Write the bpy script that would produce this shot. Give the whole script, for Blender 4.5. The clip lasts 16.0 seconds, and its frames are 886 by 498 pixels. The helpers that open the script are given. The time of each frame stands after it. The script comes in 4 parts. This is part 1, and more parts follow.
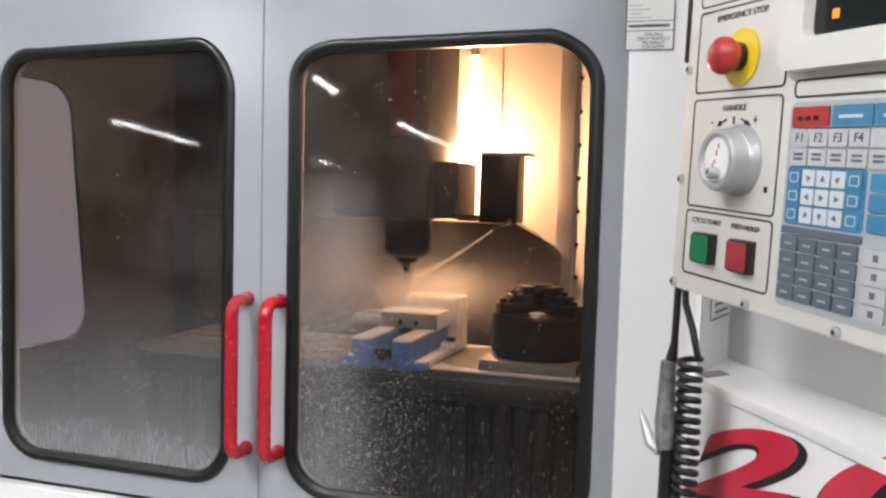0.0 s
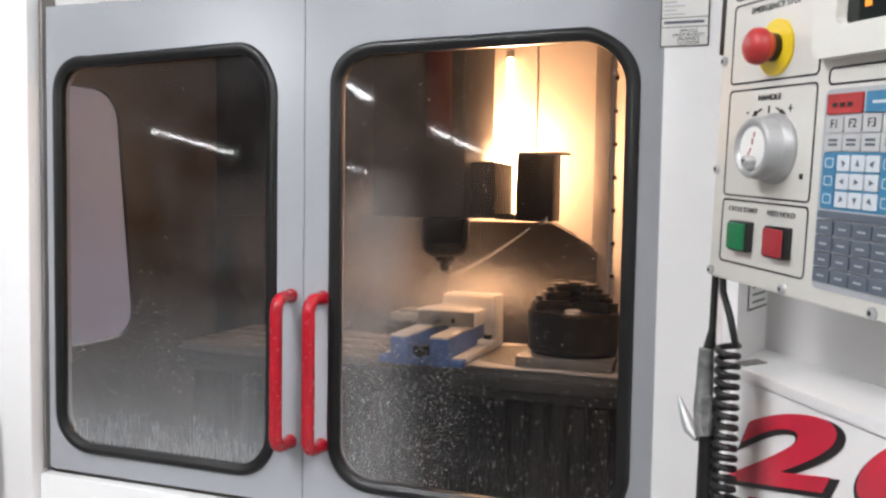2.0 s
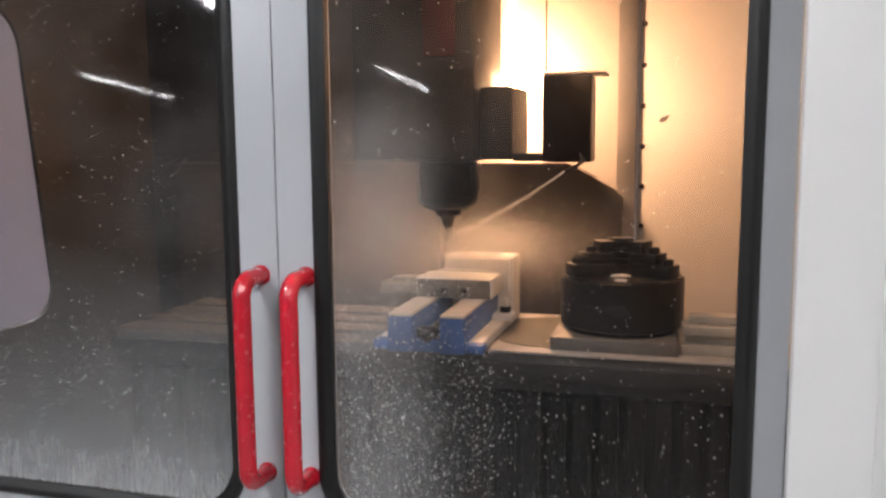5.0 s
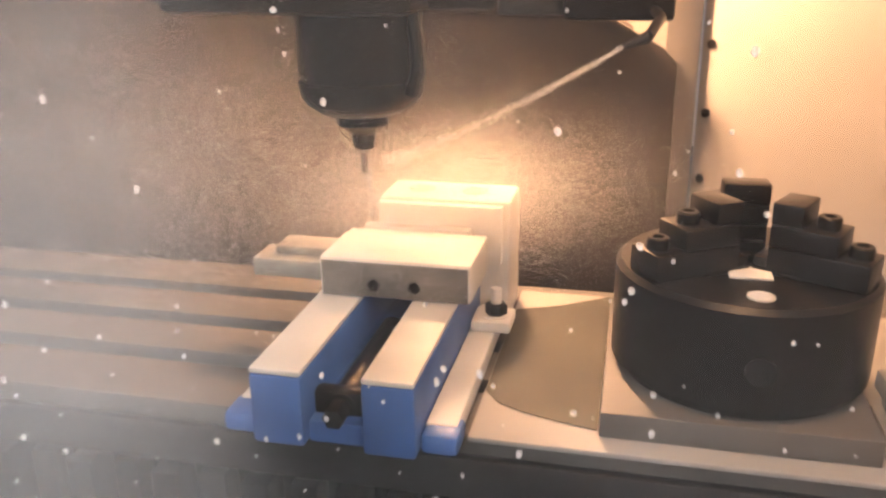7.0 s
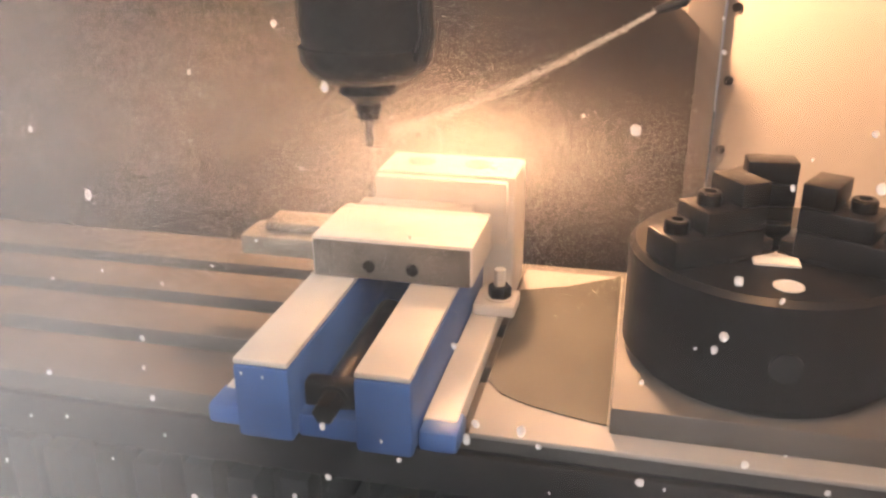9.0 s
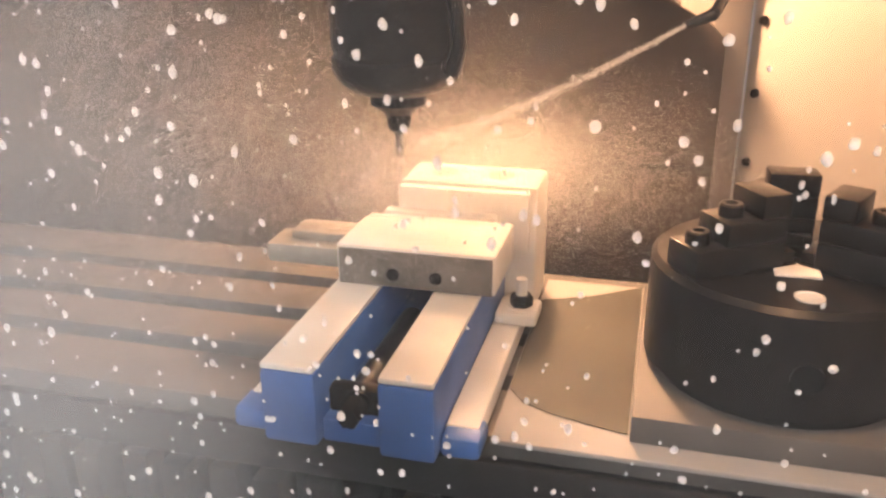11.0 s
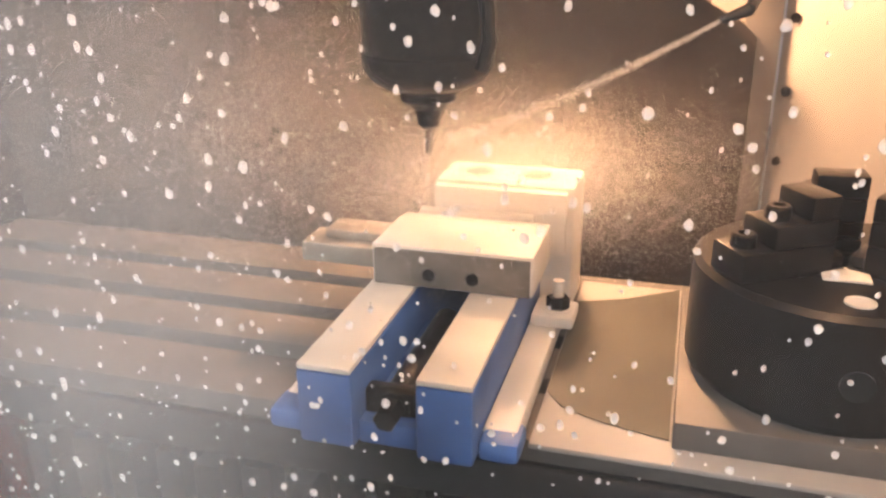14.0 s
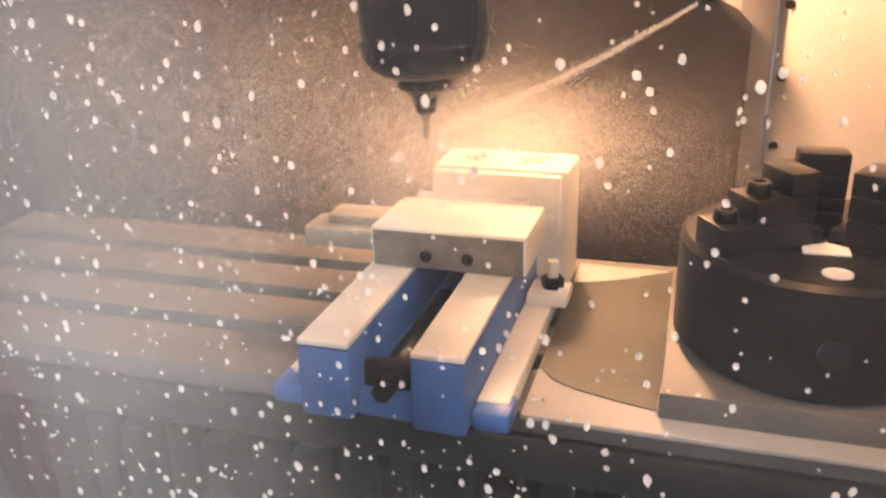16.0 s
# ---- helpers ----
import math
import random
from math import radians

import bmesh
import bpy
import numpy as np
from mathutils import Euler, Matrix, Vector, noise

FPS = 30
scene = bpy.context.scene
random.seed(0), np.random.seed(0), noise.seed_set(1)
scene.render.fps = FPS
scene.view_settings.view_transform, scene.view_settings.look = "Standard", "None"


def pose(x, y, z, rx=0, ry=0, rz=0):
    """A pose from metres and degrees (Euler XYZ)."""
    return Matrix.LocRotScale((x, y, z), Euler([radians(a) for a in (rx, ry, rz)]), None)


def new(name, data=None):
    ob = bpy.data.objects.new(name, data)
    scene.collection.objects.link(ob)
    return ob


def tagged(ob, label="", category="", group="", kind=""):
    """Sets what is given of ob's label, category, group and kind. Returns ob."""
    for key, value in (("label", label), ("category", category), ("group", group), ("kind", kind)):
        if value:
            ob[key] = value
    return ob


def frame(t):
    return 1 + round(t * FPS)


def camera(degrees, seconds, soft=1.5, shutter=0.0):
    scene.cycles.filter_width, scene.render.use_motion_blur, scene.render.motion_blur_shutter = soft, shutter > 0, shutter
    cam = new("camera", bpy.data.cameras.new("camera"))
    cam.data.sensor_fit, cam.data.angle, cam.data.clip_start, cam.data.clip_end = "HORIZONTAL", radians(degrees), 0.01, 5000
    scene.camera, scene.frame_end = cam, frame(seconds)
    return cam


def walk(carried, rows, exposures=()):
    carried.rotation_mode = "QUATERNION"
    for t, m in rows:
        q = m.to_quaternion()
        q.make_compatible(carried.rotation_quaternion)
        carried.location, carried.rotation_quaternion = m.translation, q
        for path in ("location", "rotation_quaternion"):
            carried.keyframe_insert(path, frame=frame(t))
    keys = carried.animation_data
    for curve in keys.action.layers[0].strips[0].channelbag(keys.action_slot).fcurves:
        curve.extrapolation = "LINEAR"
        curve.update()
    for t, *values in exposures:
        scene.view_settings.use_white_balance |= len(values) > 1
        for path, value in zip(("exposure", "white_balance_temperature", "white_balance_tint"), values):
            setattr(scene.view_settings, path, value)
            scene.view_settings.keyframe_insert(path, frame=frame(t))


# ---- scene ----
cam = camera(55.2, 16.0, soft=2.5, shutter=0.3)
# seconds, x, y, z, yaw, pitch, roll
PATH = [
    (0, 0.866, -1.539, 1.596, 17.331, -3.703, -1.479),
    (0.5, 0.878, -1.591, 1.587, 19.294, -2.913, -0.944),
    (1, 0.871, -1.601, 1.584, 19.788, -2.683, -0.931),
    (1.5, 0.870, -1.594, 1.582, 19.712, -2.846, -1.056),
    (2, 0.868, -1.573, 1.578, 19.603, -3.315, -0.922),
    (2.5, 0.861, -1.554, 1.568, 19.941, -3.946, -0.739),
    (3, 0.855, -1.539, 1.564, 20.655, -4.606, -0.611),
    (3.5, 0.851, -1.542, 1.561, 20.879, -5.065, -0.663),
    (4, 0.841, -1.527, 1.558, 20.771, -5.580, -0.569),
    (4.5, 0.723, -1.395, 1.550, 19.051, -6.114, 0.234),
    (5, 0.588, -1.149, 1.570, 15.932, -7.247, 0.415),
    (7.5, 0.369, -0.169, 1.591, 12.794, -21.611, 0.736),
    (8, 0.362, -0.168, 1.590, 12.590, -22.222, 0.696),
    (8.5, 0.360, -0.168, 1.588, 12.596, -22.528, 0.686),
    (9, 0.357, -0.172, 1.586, 13.220, -22.165, 0.289),
    (11.5, 0.350, -0.185, 1.589, 14.910, -21.352, 0.512),
    (12, 0.348, -0.185, 1.585, 15.217, -21.285, 0.613),
    (12.5, 0.345, -0.183, 1.586, 15.446, -21.385, 0.666),
    (13, 0.343, -0.187, 1.586, 15.812, -21.418, 0.679),
    (13.5, 0.344, -0.189, 1.586, 16.034, -21.408, 0.529),
    (14, 0.345, -0.188, 1.586, 16.183, -21.460, 0.457),
    (14.5, 0.346, -0.190, 1.584, 16.102, -21.539, 0.540),
    (15, 0.350, -0.194, 1.585, 16.167, -21.677, 0.636),
    (15.5, 0.357, -0.203, 1.585, 16.376, -21.686, 0.778),
    (16, 0.374, -0.215, 1.581, 17.016, -21.582, 1.451),
]
walk(cam, [(t, pose(x, y, z, 90 + pitch, roll, yaw)) for t, x, y, z, yaw, pitch, roll in PATH],
     exposures=[(0, 0.0), (2.0, 0.0), (3.2, -0.1), (4.0, -0.06), (5.0, -0.08), (7.3, 0.92), (9.2, 0.92), (11.3, 0.84), (16, 0.86)])

# ---- light ----
world = bpy.data.worlds.new("shop_air")
scene.world = world
world.use_nodes = True
world.node_tree.nodes["Background"].inputs[0].default_value = (0.75, 0.78, 0.82, 1)
world.node_tree.nodes["Background"].inputs[1].default_value = 0.15


def lamp_area(name, m, sx, sy, watts, color):
    d = bpy.data.lights.new(name, "AREA")
    d.shape, d.size, d.size_y, d.energy, d.color = "RECTANGLE", sx, sy, watts, color
    ob = new(name, d)
    ob.matrix_world = m
    return ob


def lamp_point(name, at, r, watts, color):
    d = bpy.data.lights.new(name, "POINT")
    d.shadow_soft_size, d.energy, d.color = r, watts, color
    ob = new(name, d)
    ob.location = at
    return ob


# ---- materials ----
def mat(name, base, rough=0.5, metal=0.0, vary=0.12, scale=8.0, bump=0.0, bscale=120.0, stain=None, spec=0.5, stretch=None, coat=0.0):
    m = bpy.data.materials.new(name)
    m.use_nodes = True
    nt = m.node_tree
    b = nt.nodes["Principled BSDF"]
    b.inputs["Roughness"].default_value = rough
    b.inputs["Metallic"].default_value = metal
    b.inputs["Specular IOR Level"].default_value = spec
    b.inputs["Coat Weight"].default_value = coat
    tc = nt.nodes.new("ShaderNodeTexCoord")
    src = tc.outputs["Object"]
    if stretch:
        mp = nt.nodes.new("ShaderNodeMapping")
        mp.inputs["Scale"].default_value = stretch
        nt.links.new(src, mp.inputs[0])
        src = mp.outputs[0]
    n1 = nt.nodes.new("ShaderNodeTexNoise")
    n1.inputs["Scale"].default_value = scale
    n1.inputs["Detail"].default_value = 6
    nt.links.new(src, n1.inputs["Vector"])
    r = nt.nodes.new("ShaderNodeValToRGB")
    r.color_ramp.elements[0].position, r.color_ramp.elements[1].position = 0.3, 0.7
    dark = stain if stain else [c * (1 - vary) for c in base]
    r.color_ramp.elements[0].color = (*dark, 1)
    r.color_ramp.elements[1].color = (*[min(1, c * (1 + vary * 0.5)) for c in base], 1)
    nt.links.new(n1.outputs["Fac"], r.inputs[0])
    nt.links.new(r.outputs[0], b.inputs["Base Color"])
    n2 = nt.nodes.new("ShaderNodeTexNoise")
    n2.inputs["Scale"].default_value = bscale
    n2.inputs["Detail"].default_value = 4
    nt.links.new(src, n2.inputs["Vector"])
    mr = nt.nodes.new("ShaderNodeMapRange")
    mr.inputs["To Min"].default_value, mr.inputs["To Max"].default_value = max(0.02, rough - 0.08), min(1, rough + 0.1)
    nt.links.new(n2.outputs["Fac"], mr.inputs[0])
    nt.links.new(mr.outputs[0], b.inputs["Roughness"])
    if bump:
        bp = nt.nodes.new("ShaderNodeBump")
        bp.inputs["Strength"].default_value = bump
        bp.inputs["Distance"].default_value = 0.002
        nt.links.new(n2.outputs["Fac"], bp.inputs["Height"])
        nt.links.new(bp.outputs[0], b.inputs["Normal"])
    return m


def glow(name, color, power):
    m = bpy.data.materials.new(name)
    m.use_nodes = True
    nt = m.node_tree
    nt.nodes.remove(nt.nodes["Principled BSDF"])
    e = nt.nodes.new("ShaderNodeEmission")
    e.inputs[0].default_value, e.inputs[1].default_value = (*color, 1), power
    nt.links.new(e.outputs[0], nt.nodes["Material Output"].inputs[0])
    return m


def wet_glass(name):
    """Clear pane with a dried coolant film: faint haze all over, vertical runs and specks towards the lower edge."""
    m = bpy.data.materials.new(name)
    m.use_nodes = True
    nt = m.node_tree
    nd, ln = nt.nodes, nt.links
    nd.remove(nd["Principled BSDF"])
    tr = nd.new("ShaderNodeBsdfTransparent")
    tr.inputs[0].default_value = (0.79, 0.78, 0.775, 1)
    gl = nd.new("ShaderNodeBsdfGlossy")
    gl.inputs["Roughness"].default_value = 0.03
    lw = nd.new("ShaderNodeLayerWeight")
    pw = nd.new("ShaderNodeMath")
    pw.operation = "POWER"
    pw.inputs[1].default_value = 4.0
    ln.new(lw.outputs["Facing"], pw.inputs[0])
    fr = nd.new("ShaderNodeMath")
    fr.operation = "MULTIPLY_ADD"
    fr.inputs[1].default_value, fr.inputs[2].default_value = 0.9, 0.025
    ln.new(pw.outputs[0], fr.inputs[0])
    clear = nd.new("ShaderNodeMixShader")
    ln.new(fr.outputs[0], clear.inputs[0])
    ln.new(tr.outputs[0], clear.inputs[1])
    ln.new(gl.outputs[0], clear.inputs[2])
    df = nd.new("ShaderNodeBsdfDiffuse")
    df.inputs[0].default_value = (0.82, 0.86, 0.9, 1)
    tl = nd.new("ShaderNodeBsdfTranslucent")
    tl.inputs[0].default_value = (0.9, 0.9, 0.88, 1)
    film = nd.new("ShaderNodeMixShader")
    film.inputs[0].default_value = 0.45
    ln.new(df.outputs[0], film.inputs[1])
    ln.new(tl.outputs[0], film.inputs[2])
    tc = nd.new("ShaderNodeTexCoord")
    sep = nd.new("ShaderNodeSeparateXYZ")
    ln.new(tc.outputs["Object"], sep.inputs[0])

    def ramp(sock, a, b, ca=0.0, cb=1.0):
        r = nd.new("ShaderNodeMapRange")
        r.interpolation_type = "SMOOTHSTEP"
        r.inputs["From Min"].default_value, r.inputs["From Max"].default_value = a, b
        r.inputs["To Min"].default_value, r.inputs["To Max"].default_value = ca, cb
        ln.new(sock, r.inputs[0])
        return r.outputs[0]

    def math2(op, a, b):
        k = nd.new("ShaderNodeMath")
        k.operation = op
        for i, v in enumerate((a, b)):
            if isinstance(v, (int, float)):
                k.inputs[i].default_value = v
            else:
                ln.new(v, k.inputs[i])
        return k.outputs[0]

    def tex(scale, sc, detail=3.0, dist=0.0):
        mp = nd.new("ShaderNodeMapping")
        mp.inputs["Scale"].default_value = sc
        ln.new(tc.outputs["Object"], mp.inputs[0])
        n = nd.new("ShaderNodeTexNoise")
        n.inputs["Scale"].default_value, n.inputs["Detail"].default_value, n.inputs["Distortion"].default_value = scale, detail, dist
        ln.new(mp.outputs[0], n.inputs["Vector"])
        return n.outputs["Fac"]

    low = ramp(sep.outputs["Z"], 1.30, 1.05)
    bottom = ramp(sep.outputs["Z"], 1.12, 0.97)
    clouds = math2("MULTIPLY", ramp(tex(5.0, (1, 1, 1), 4.0), 0.3, 0.75, 0.002, 0.020), ramp(sep.outputs["X"], 0.48, 0.18, 0.35, 1.5))
    runs = ramp(tex(95.0, (4.0, 1, 0.26), 4.0, 0.7), 0.46, 0.70)
    patch = math2("MULTIPLY", ramp(tex(6.0, (1, 1, 0.6), 3.0), 0.25, 0.65, 0.25, 1.0), ramp(sep.outputs["X"], 0.45, 0.08, 0.05, 0.9))
    runs = math2("MULTIPLY", math2("MULTIPLY", runs, low), math2("MULTIPLY", patch, 0.14))
    fac = math2("ADD", math2("ADD", clouds, runs), math2("MULTIPLY", bottom, math2("ADD", ramp(sep.outputs["X"], 0.36, 0.06, 0.006, 0.06), ramp(sep.outputs["X"], 0.02, -0.06, 0.0, 0.05))))
    fac = math2("ADD", fac, math2("MULTIPLY", ramp(sep.outputs["Z"], 1.30, 1.02), ramp(sep.outputs["X"], 0.02, -0.06, 0.0, 0.075)))
    fac = math2("ADD", fac, math2("MULTIPLY", ramp(sep.outputs["Z"], 1.42, 1.20), ramp(sep.outputs["X"], 0.30, 0.02, 0.0, 0.035)))
    wipe = math2("MULTIPLY", ramp(sep.outputs["X"], 0.28, 0.165, 0.0, 0.08), ramp(sep.outputs["Z"], 1.66, 1.52))
    wipe = math2("MULTIPLY", wipe, ramp(tex(11.0, (1, 1, 0.7), 3.0, 0.6), 0.25, 0.7, 0.55, 1.1))
    fac = math2("ADD", fac, math2("MULTIPLY", wipe, ramp(sep.outputs["X"], 0.03, 0.09)))
    # extra milky band in the film, standing in for the misty haze behind
    veil = math2("MULTIPLY", ramp(sep.outputs["X"], 0.27, 0.20, 0.0, 0.036), ramp(sep.outputs["X"], 0.10, 0.19))
    veil = math2("MULTIPLY", veil, math2("MULTIPLY", ramp(sep.outputs["Z"], 1.38, 1.46), ramp(sep.outputs["Z"], 1.66, 1.58)))
    fac = math2("ADD", fac, math2("MULTIPLY", veil, ramp(tex(16.0, (1, 1, 0.8), 3.0, 0.8), 0.25, 0.75, 0.5, 1.15)))
    out = nd.new("ShaderNodeMixShader")
    ln.new(fac, out.inputs[0])
    ln.new(clear.outputs[0], out.inputs[1])
    ln.new(film.outputs[0], out.inputs[2])
    ln.new(out.outputs[0], nd["Material Output"].inputs[0])
    return m


def milky(name, color, clear):
    """Milky coolant: part diffuse, part letting light through."""
    m = bpy.data.materials.new(name)
    m.use_nodes = True
    nt = m.node_tree
    nd, ln = nt.nodes, nt.links
    b = nd["Principled BSDF"]
    b.inputs["Base Color"].default_value = (*color, 1)
    b.inputs["Roughness"].default_value = 0.25
    tl = nd.new("ShaderNodeBsdfTranslucent")
    tl.inputs[0].default_value = (*color, 1)
    a = nd.new("ShaderNodeMixShader")
    a.inputs[0].default_value = 0.5
    ln.new(b.outputs[0], a.inputs[1])
    ln.new(tl.outputs[0], a.inputs[2])
    tr = nd.new("ShaderNodeBsdfTransparent")
    o = nd.new("ShaderNodeMixShader")
    o.inputs[0].default_value = clear
    ln.new(a.outputs[0], o.inputs[1])
    ln.new(tr.outputs[0], o.inputs[2])
    ln.new(o.outputs[0], nd["Material Output"].inputs[0])
    return m


WHITE = mat("white_powder_coat", (0.79, 0.78, 0.775), 0.36, vary=0.05, scale=3, bump=0.08, bscale=400)
DOORGREY = mat("grey_door_paint", (0.335, 0.343, 0.365), 0.2, vary=0.06, scale=4, bump=0.06, bscale=350)
RUBBER = mat("black_rubber", (0.007, 0.007, 0.0075), 0.36, vary=0.3, scale=30, bump=0.2, bscale=200)
REDPAINT = mat("glossy_red_paint", (0.40, 0.010, 0.022), 0.24, vary=0.15, scale=25, bump=0.08, bscale=90, coat=0.4)
# the bluish tint stands in for cool shop light coming through the pane
FROST = milky("milky_pane", (0.44, 0.52, 0.72), 0.1)
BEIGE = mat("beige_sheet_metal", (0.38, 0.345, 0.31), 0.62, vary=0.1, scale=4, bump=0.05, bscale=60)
CREAMWALL = mat("cream_wall_paint", (0.315, 0.292, 0.272), 0.65, vary=0.1, scale=3, bump=0.05, bscale=60)
DULLMETAL = mat("dull_sheet_metal", (0.20, 0.185, 0.175), 0.45, 0.3, vary=0.25, scale=6, bump=0.1, bscale=50)
COVER = mat("oily_way_cover", (0.046, 0.038, 0.034), 0.5, 0.1, vary=0.2, scale=5, bump=0.02, bscale=50)
DARK = mat("dark_machine_metal", (0.024, 0.023, 0.024), 0.45, vary=0.35, scale=9, bump=0.1, bscale=60, spec=0.25)
NOSE = mat("wet_black_spindle_steel", (0.010, 0.009, 0.009), 0.35, 0.1, vary=0.35, scale=12, bump=0.05, bscale=70, spec=0.2)
BLACKSTEEL = mat("black_oxide_steel", (0.012, 0.010, 0.0095), 0.33, 0.1, vary=0.3, scale=14, bump=0.05, bscale=120, spec=0.22)
STEEL = mat("wet_machined_steel", (0.66, 0.63, 0.59), 0.58, 0.1, vary=0.15, scale=18, bump=0.06, bscale=150)
CASTTABLE = mat("wet_cast_iron_table", (0.29, 0.275, 0.26), 0.6, 0.0, vary=0.25, scale=10, bump=0.1, bscale=80)
# darker cast iron: the shade left of the vise is in this colour
TABLEIRON = mat("dimmed_cast_iron", (0.10, 0.092, 0.084), 0.55, 0.0, vary=0.3, scale=9, bump=0.12, bscale=80)
BARSTEEL = mat("oily_ground_steel", (0.30, 0.27, 0.23), 0.5, 0.2, vary=0.3, scale=20, bump=0.1, bscale=90)
# dark tone for the shaded area of the sub-plate
PLATE_SHADE = mat("plate_shade_grey", (0.07, 0.067, 0.052), 0.5, vary=0.3, scale=12, bump=0.1, bscale=30, spec=0.2)
# jaw steel with the shade of its front face in the colour, plus mottling
JAWFACE = mat("rough_shaded_steel", (0.17, 0.155, 0.135), 0.5, 0.1, vary=0.45, scale=22, bump=0.2, bscale=60)
UNDER_BLACK = mat("black_under_table", (0.006, 0.006, 0.0065), 0.7, vary=0.3, scale=20, spec=0.1)
BLUE = mat("blue_vise_paint", (0.05, 0.125, 0.35), 0.42, vary=0.3, scale=14, bump=0.15, bscale=70)
PLASTIC = mat("off_white_plastic", (0.70, 0.68, 0.63), 0.42, vary=0.04, scale=5, bump=0.05, bscale=300)
INK = mat("black_print", (0.012, 0.012, 0.012), 0.5, vary=0.2)
YELLOW = mat("yellow_plastic", (0.85, 0.62, 0.02), 0.4, vary=0.08)
MUSHROOM = mat("red_plastic", (0.42, 0.03, 0.03), 0.35, vary=0.12, scale=40)
GREENCAP = mat("green_plastic", (0.01, 0.16, 0.06), 0.3, vary=0.15, scale=40)
REDCAP = mat("dull_red_plastic", (0.36, 0.035, 0.045), 0.3, vary=0.15, scale=40)
GUNMETAL = mat("worn_cast_zinc", (0.24, 0.24, 0.24), 0.4, 0.5, vary=0.5, scale=60, bump=0.3, bscale=150)
CHROME = mat("brushed_aluminium", (0.5, 0.5, 0.5), 0.42, 0.55, vary=0.06, scale=20, bump=0.0, bscale=300)
KEYGREY = mat("grey_keypad", (0.42, 0.43, 0.45), 0.5, vary=0.05)
KEYDARK = mat("dark_grey_key", (0.10, 0.12, 0.15), 0.45, vary=0.15, scale=30)
KEYLIGHT = mat("light_grey_key", (0.50, 0.50, 0.50), 0.45, vary=0.08)
KEYWHITE = mat("white_key", (0.60, 0.63, 0.66), 0.45, vary=0.05)
KEYBLUE = mat("blue_key_field", (0.05, 0.22, 0.38), 0.45, vary=0.15, scale=20)
SCREEN = mat("dark_screen_glass", (0.012, 0.016, 0.015), 0.12, vary=0.2)
HEADRED = mat("dark_red_cover", (0.045, 0.006, 0.006), 0.5, vary=0.3, scale=12)
AMBER = glow("amber_screen_text", (1.0, 0.32, 0.05), 1.6)
LABEL = mat("white_label", (0.78, 0.77, 0.74), 0.5, vary=0.03)
DECALRED = mat("red_vinyl", (0.56, 0.02, 0.05), 0.35, vary=0.12, scale=20)
GLASS = wet_glass("wet_door_glass")
DROP = milky("milky_coolant_drop", (0.88, 0.9, 0.92), 0.25)
SPRAY = milky("coolant_mist", (0.9, 0.88, 0.84), 0.0)
BROWN = mat("brown_cart_paint", (0.13, 0.085, 0.065), 0.5, vary=0.2, scale=6)
CONCRETE = mat("shop_concrete", (0.13, 0.128, 0.125), 0.55, vary=0.2, scale=2, bump=0.1, bscale=40)
WALLPAINT = mat("shop_wall_paint", (0.36, 0.36, 0.37), 0.7, vary=0.06, scale=1)
CEILPAINT = mat("shop_ceiling_paint", (0.42, 0.42, 0.43), 0.8, vary=0.06, scale=1)
TUBE = glow("lamp_tube", (0.97, 0.98, 1.0), 62.0)
WARMTUBE = glow("work_lamp_lens", (1.0, 0.62, 0.28), 40.0)


# ---- mesh helpers ----
def mesh_of(name, bm, material, smooth=0.6):
    bmesh.ops.recalc_face_normals(bm, faces=bm.faces)
    me = bpy.data.meshes.new(name)
    for f in bm.faces:
        f.smooth = True
    for e in bm.edges:
        if len(e.link_faces) == 2:
            e.smooth = e.calc_face_angle(0) < smooth
    bm.to_mesh(me)
    bm.free()
    me.materials.append(material)
    return me


def part(name, bm, material, parent=None, label="", smooth=0.6):
    ob = new(name, mesh_of(name, bm, material, smooth))
    if parent:
        ob.parent = parent
    return tagged(ob, label)


def thing(name, at, label, category, group="", kind="", rz=0.0):
    ob = new(name)
    ob.empty_display_size = 0.05
    ob.matrix_basis = pose(*at, 0, 0, rz)
    return tagged(ob, label, category, group, kind)


def box(x0, x1, y0, y1, z0, z1, bevel=0.0, bm=None, seg=2, m=None):
    own = bmesh.new()
    vs = bmesh.ops.create_cube(own, size=1)["verts"]
    for v in vs:
        v.co = Vector(((x0 + x1) / 2 + v.co.x * (x1 - x0), (y0 + y1) / 2 + v.co.y * (y1 - y0), (z0 + z1) / 2 + v.co.z * (z1 - z0)))
    if bevel:
        bmesh.ops.bevel(own, geom=own.edges[:], offset=bevel, segments=seg, affect="EDGES", profile=0.5)
    if m:
        bmesh.ops.transform(own, matrix=m, verts=own.verts)
    return own if bm is None else merge(bm, own)


def merge(bm, other):
    me = bpy.data.meshes.new("tmp")
    other.to_mesh(me)
    other.free()
    bm.from_mesh(me)
    bpy.data.meshes.remove(me)
    return bm


